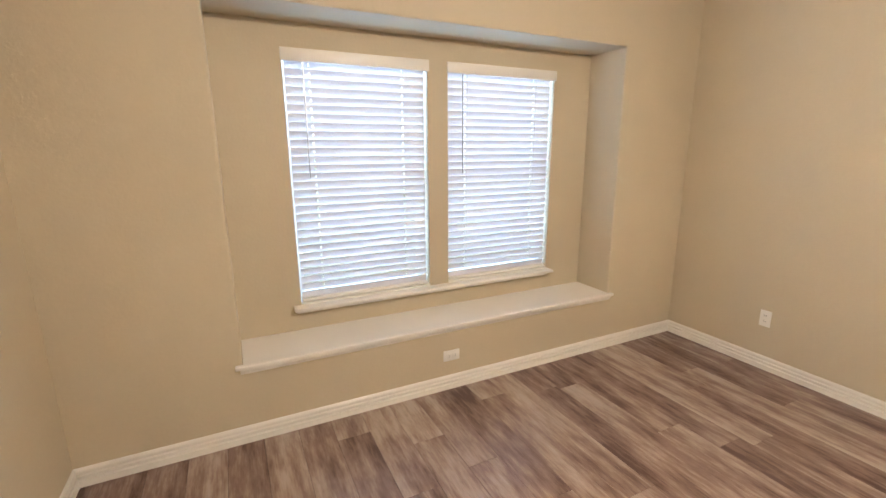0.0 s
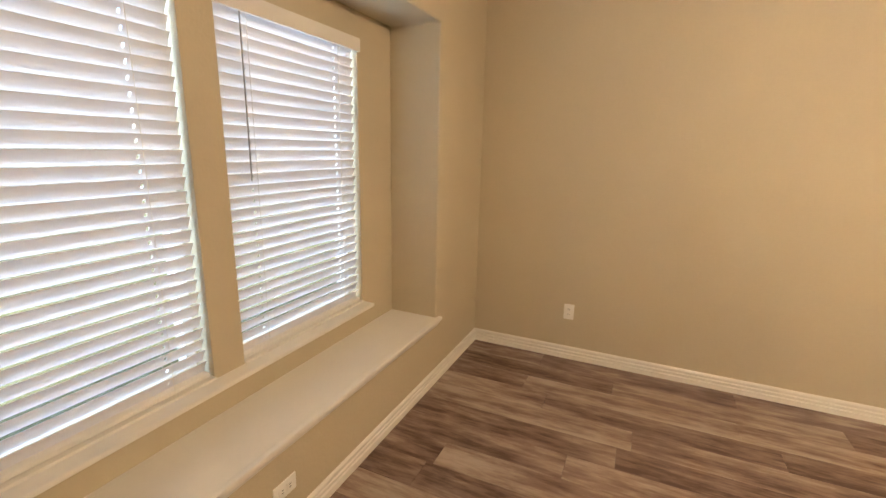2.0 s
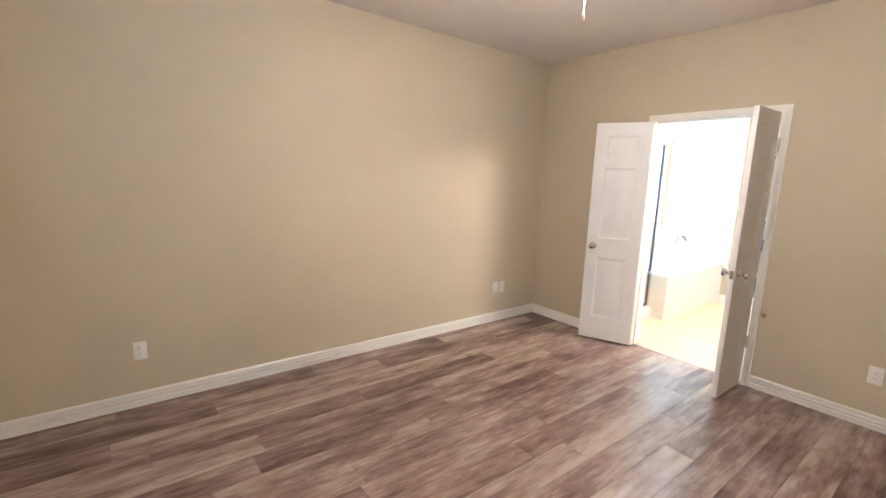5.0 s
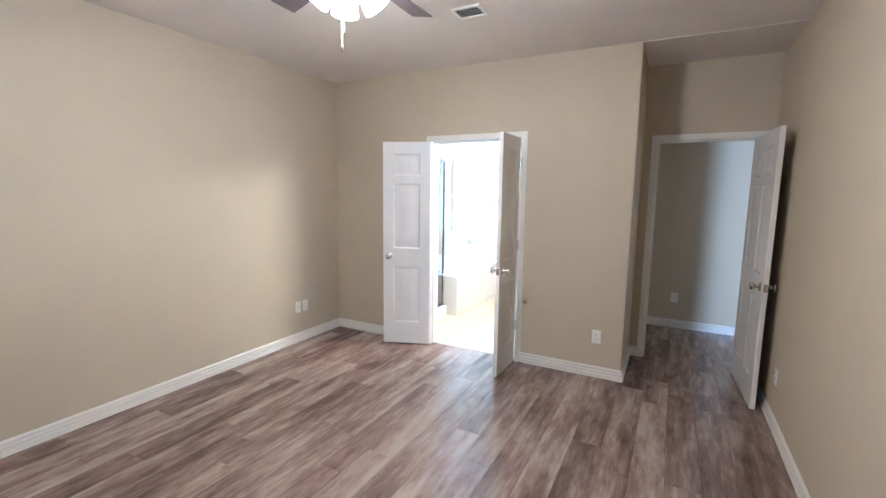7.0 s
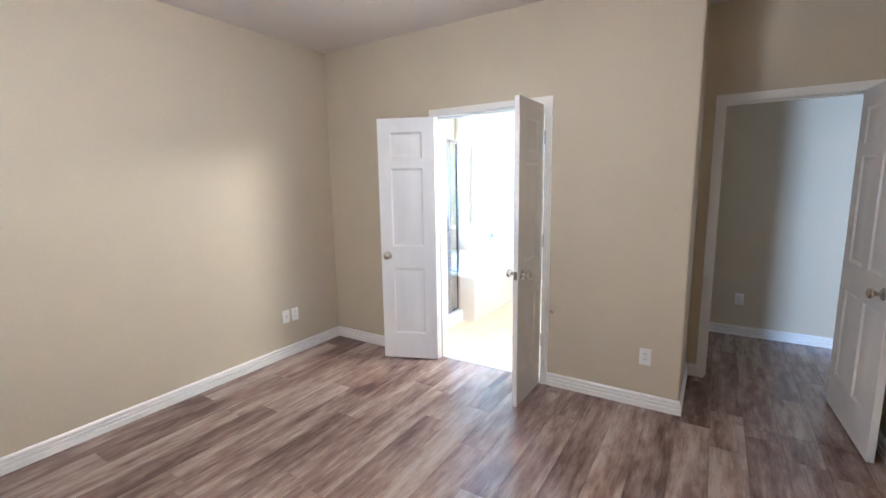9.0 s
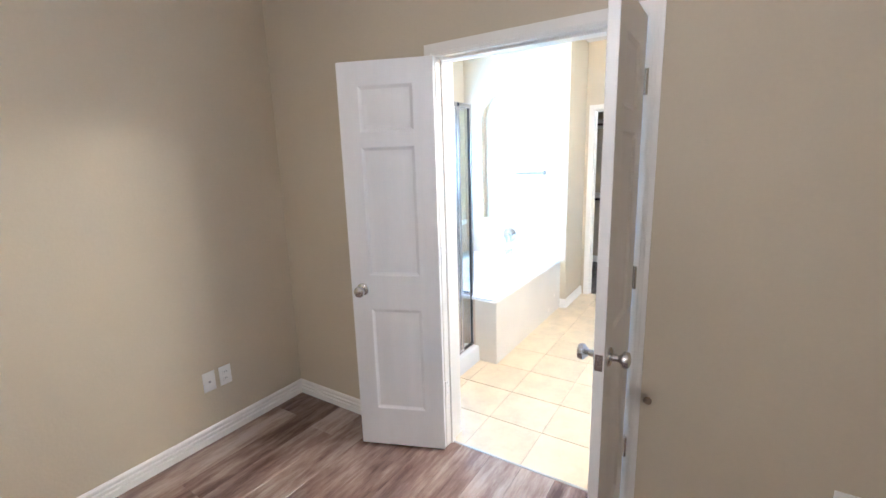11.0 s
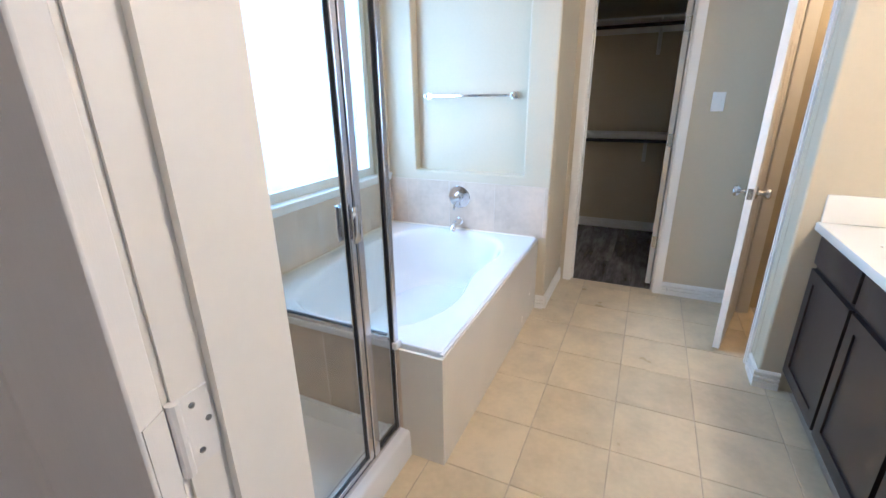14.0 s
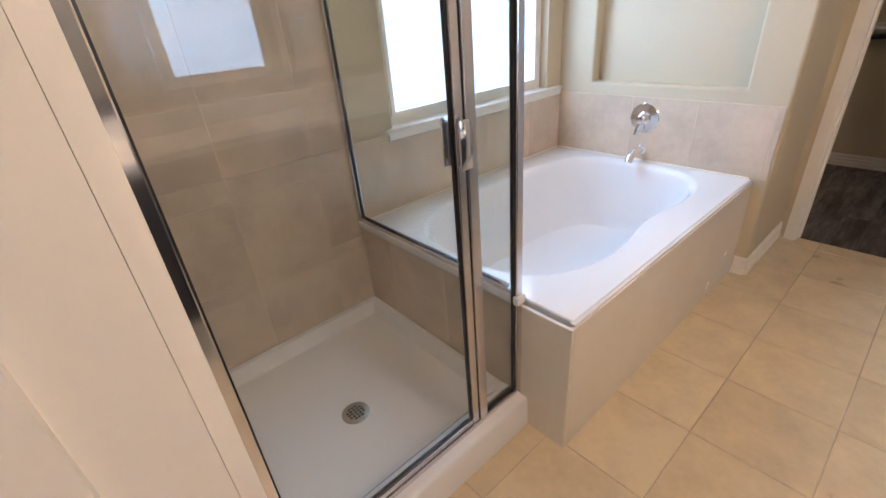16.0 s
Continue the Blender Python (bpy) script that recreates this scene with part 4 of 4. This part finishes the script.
def cabinet(y0, y1, doors):
    ob = thing("vanity_cabinet", "espresso-stained vanity cabinet with drawer front and panel door", "cabinet", group="vanity cabinets")
    part("carcass", box(B(), XV + 0.002, VX - 0.018, y0 + 0.001, y1 - 0.001, 0.10, 0.732), ESPRESSO, ob)
    part("top_rail", box(B(), VX - 0.06, VX - 0.018, y0 + 0.001, y1 - 0.001, 0.733, 0.838), ESPRESSO, ob)
    part("toe_kick", box(B(), XV + 0.002, VX - 0.075, y0 + 0.001, y1 - 0.001, 0.0, 0.099), ESPRESSO, ob)
    w = (y1 - y0) / doors
    for k in range(doors):
        a, b = y0 + k * w + 0.013, y0 + (k + 1) * w - 0.013
        part("drawer_front", box(B(), VX - 0.017, VX + 0.002, a, b, 0.690, 0.815, 0.004), ESPRESSO, ob)
        dm = Matrix(((0, 1, 0, VX - 0.017), (1, 0, 0, 0), (0, 0, 1, 0), (0, 0, 0, 1)))
        d = part("door", slab(B(), a, b, 0.125, 0.665, 0.019, [(a + 0.055, b - 0.055, 0.18, 0.61)], dm), ESPRESSO, ob)
        part("door_panel", box(B(), VX - 0.016, VX - 0.006, a + 0.054, b - 0.054, 0.179, 0.611), ESPRESSO, d)
    return ob


cabinet(-4.137, -3.67, 1)
cabinet(-3.67, -3.20, 1)
cabinet(-3.20, -2.69, 1)
cabinet(-2.69, BY - 0.001, 1)

mir = thing("wall_mirror", "large mirror in a dark wooden frame above the vanity", "mirror", Matrix.Translation((XV, 0, 0)))
MM = Matrix(((0, 1, 0, 0.002), (1, 0, 0, 0), (0, 0, 1, 0), (0, 0, 0, 1)))
fr = part("frame", slab(B(), -4.075, -2.18, 1.01, 1.98, 0.028, [(-4.0, -2.24, 1.085, 1.905)], MM), ESPRESSO, mir, "dark espresso frame")
md = fr.modifiers.new("round", "BEVEL")
md.width, md.segments, md.limit_method = 0.006, 2, "ANGLE"
part("mirror_glass", box(B(), 0.004, 0.012, -4.005, -2.235, 1.08, 1.91), MIRROR, mir, "silvered mirror glass")

def vanity_light(y):
    ob = thing("vanity_light", "chrome vanity light bar with three glowing globes", "wall lamp", Matrix.Translation((XV, y, 2.21)))
    part("back_plate", box(B(), 0.001, 0.03, -0.28, 0.28, -0.05, 0.05, 0.006), CHROME, ob)
    for k in (-1, 0, 1):
        part("globe", lathe(B(), [(0.02, 0.03), (0.045, 0.055), (0.058, 0.09), (0.058, 0.125), (0.04, 0.158), (0.006, 0.17)], 20, pose(0, 0.19 * k, 0, 0, 90, 0)), GLOBE, ob, "lit frosted globe")


vanity_light(-2.80)

ring = thing("towel_ring", "chrome towel ring on the wall by the vanity", "towel ring", Matrix.Translation((0.54, -4.14, 1.44)))
bm = box(B(), -0.022, 0.022, 0, 0.010, -0.022, 0.022, 0.004)
box(bm, -0.010, 0.010, 0.006, 0.05, -0.010, 0.010, 0.003)
part("bracket", bm, CHROME, ring)
part("ring", tube(B(), [(0.078 * math.cos(2 * math.pi * k / 40), 0.045 + 0.012 * math.sin(2 * math.pi * k / 40), -0.075 + 0.078 * math.sin(2 * math.pi * k / 40)) for k in range(40)], 0.0045, 8, True), CHROME, ring)

stop = thing("door_stop", "small chrome spring door stop on the baseboard", "door stop")
part("spring", tube(B(), [(1.235, YB + 0.010, 0.052), (1.235, YB + 0.075, 0.052)], 0.006, 10), CHROME, stop)
part("tip", lathe(B(), [(0.009, 0), (0.009, 0.010), (0.005, 0.013)], 12, pose(1.235, YB + 0.075, 0.052, -90)), PLASTIC, stop, "white rubber tip")
strike = thing("strike_plate", "nickel strike plate on the door jamb", "strike plate")
part("plate", box(B(), -0.0872, -0.0845, -2.755, -2.728, 0.89, 0.95, 0.0008, 1), NICKEL, strike)

# ---------- closet fittings ----------
for z in (1.035, 2.045):
    sh = thing("closet_shelf", "white closet shelf with hanging rod below", "closet shelf", group="closet shelves")
    part("board", box(B(), 0.905, 2.618, -6.778, -6.44, z - 0.018, z, 0.002), TRIM, sh)
    part("cleat", box(B(), 0.905, 2.618, -6.779, -6.760, z - 0.105, z - 0.019), TRIM, sh)
    part("rod", tube(B(), [(0.903, -6.49, z - 0.068), (2.617, -6.49, z - 0.068)], 0.016, 14), IRON, sh, "black hanging rod")
    for x in (1.52,):
        bm = B()
        box(bm, x - 0.018, x + 0.018, -6.779, -6.768, z - 0.30, z - 0.019, 0.002)
        box(bm, x - 0.010, x + 0.010, -6.77, -6.46, z - 0.032, z - 0.019, 0.002)
        tube(bm, [(x, -6.772, z - 0.27), (x, -6.62, z - 0.12), (x, -6.49, z - 0.088)], 0.007, 8)
        part("bracket", bm, TRIM, sh)

# ---------- wall tiles ----------
def tiles(name, label, m, u0, u1, v0, v1, pu, pv, ou, ov, mat=None, grout=None, t=0.008):
    """A tiled field in the local x-z plane, proud towards local -y."""
    ob = thing(name, label, "wall tile", m, kind="structure")
    part("grout_bed", box(B(), u0, u1, -t + 0.001, 0, v0, v1), grout or GROUT2, ob)
    cache = {}
    a0 = math.floor((u0 - ou) / pu)
    b0 = math.floor((v0 - ov) / pv)
    for i in range(a0, a0 + int((u1 - u0) / pu) + 2):
        for j in range(b0, b0 + int((v1 - v0) / pv) + 2):
            a, b = max(u0, ou + i * pu), min(u1, ou + (i + 1) * pu)
            c, d = max(v0, ov + j * pv), min(v1, ov + (j + 1) * pv)
            if b - a < 0.012 or d - c < 0.012:
                continue
            key = (round(b - a, 3), round(d - c, 3))
            if key not in cache:
                bm = box(B(), -key[0] / 2 + 0.0015, key[0] / 2 - 0.0015, -t, -0.001, -key[1] / 2 + 0.0015, key[1] / 2 - 0.0015, 0.001, 1)
                me = bpy.data.meshes.new("tile")
                bm.to_mesh(me)
                bm.free()
                me.materials.append(mat or STILE)
                cache[key] = me
            o = new("tile", cache[key])
            o.parent = ob
            o.matrix_local = Matrix.Translation(((a + b) / 2, 0, (c + d) / 2))
    return ob


tiles("tile_shower_north", "tan ceramic shower wall tiles with pale grout", pose(0, BY, 0), 2.235, BX - 0.009, 0.05, 2.12, 0.335, 0.335, 2.20, 0.115)
tiles("tile_shower_east", "tan ceramic shower wall tiles with pale grout", pose(BX, 0, 0, 0, 0, -90), 2.154, 3.2, 0.05, 0.868, 0.335, 0.335, 2.195, 0.115)
tiles("tile_shower_upper", "tan ceramic shower wall tiles beside the window", pose(BX, 0, 0, 0, 0, -90), 2.154, 3.05, 0.8685, 2.12, 0.335, 0.335, 2.195, 0.115)
tiles("tile_tub_east", "tan ceramic tiles above the tub deck", pose(BX, 0, 0, 0, 0, -90), 3.2005, -YT, DECK + 0.003, 0.836, 0.348, 0.335, 3.2, DECK + 0.003)
tiles("tile_tub_south", "tan ceramic tiles behind the tub faucet", pose(0, YT, 0, 0, 0, 180), -BX + 0.009, -2.03, DECK + 0.003, 0.852, 0.335, 0.35, -2.388 - 0.335 * 3, DECK + 0.003)
tiles("tile_shower_knee", "tan ceramic tiles under the glass return", pose(0, -3.043, 0, 0, 0, 180), -BX + 0.012, -2.2625, 0.05, DECK - 0.013, 0.335, 0.40, -2.30 - 0.335 * 3, 0.115, t=0.012)

# ---------- floor planks and tiles ----------
def planks(parent, x0, x1, y0, y1, ox, mat, seed, pw=0.178, pl=1.22):
    rng = random.Random(seed)
    cache = {}
    i = math.floor((x0 - ox) / pw)
    while ox + i * pw < x1 - 0.004:
        a, b = max(x0, ox + i * pw), min(x1, ox + (i + 1) * pw)
        y = y0 - rng.uniform(0.05, pl - 0.05)
        while y < y1:
            c, d = max(y, y0), min(y + pl, y1)
            y += pl
            if d - c < 0.02 or b - a < 0.01:
                continue
            key = (round(b - a, 3), round(d - c, 3))
            if key not in cache:
                w, h = key[0] / 2 - 0.0006, key[1] / 2 - 0.0006
                bm = box(B(), -w, w, -h, h, -0.004, 0.0, 0.0009, 1)
                me = bpy.data.meshes.new("plank")
                bm.to_mesh(me)
                bm.free()
                me.materials.append(mat)
                cache[key] = me
            o = new("plank", cache[key])
            o.parent = parent
            o.location = ((a + b) / 2, (c + d) / 2, 0)
        i += 1


planks(floor, XW + 0.001, 3.099, -2.055, YN - 0.001, 0.04, PLANK, 5)
planks(floor_hall, XW - 0.2, 0.039, -3.999, -2.057, 0.04, PLANK, 9)
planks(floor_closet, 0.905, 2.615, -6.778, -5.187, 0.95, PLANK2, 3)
GP = 0.337
cache = {}
for i in range(-4, 3):
    for j in range(-6, 4):
        a, b = max(0.70, 1.4755 + i * GP), min(2.231, 1.4755 + (i + 1) * GP)
        c, d = max(-5.184, -3.3855 + j * GP), min(-2.058, -3.3855 + (j + 1) * GP)
        if b - a < 0.02 or d - c < 0.02:
            continue
        key = (round(b - a, 3), round(d - c, 3))
        if key not in cache:
            bm = box(B(), -key[0] / 2 + 0.002, key[0] / 2 - 0.002, -key[1] / 2 + 0.002, key[1] / 2 - 0.002, -0.006, 0.0, 0.0015, 1)
            me = bpy.data.meshes.new("tile")
            bm.to_mesh(me)
            bm.free()
            me.materials.append(FTILE)
            cache[key] = me
        o = new("tile", cache[key])
        o.parent = floor_bath
        o.location = ((a + b) / 2, (c + d) / 2, 0.0)
box_threshold = structure("threshold", box(B(), 0.98, 1.88, -2.062, -2.048, -0.002, 0.004, 0.002), STEEL, "thin metal strip between plank and tile", "threshold")
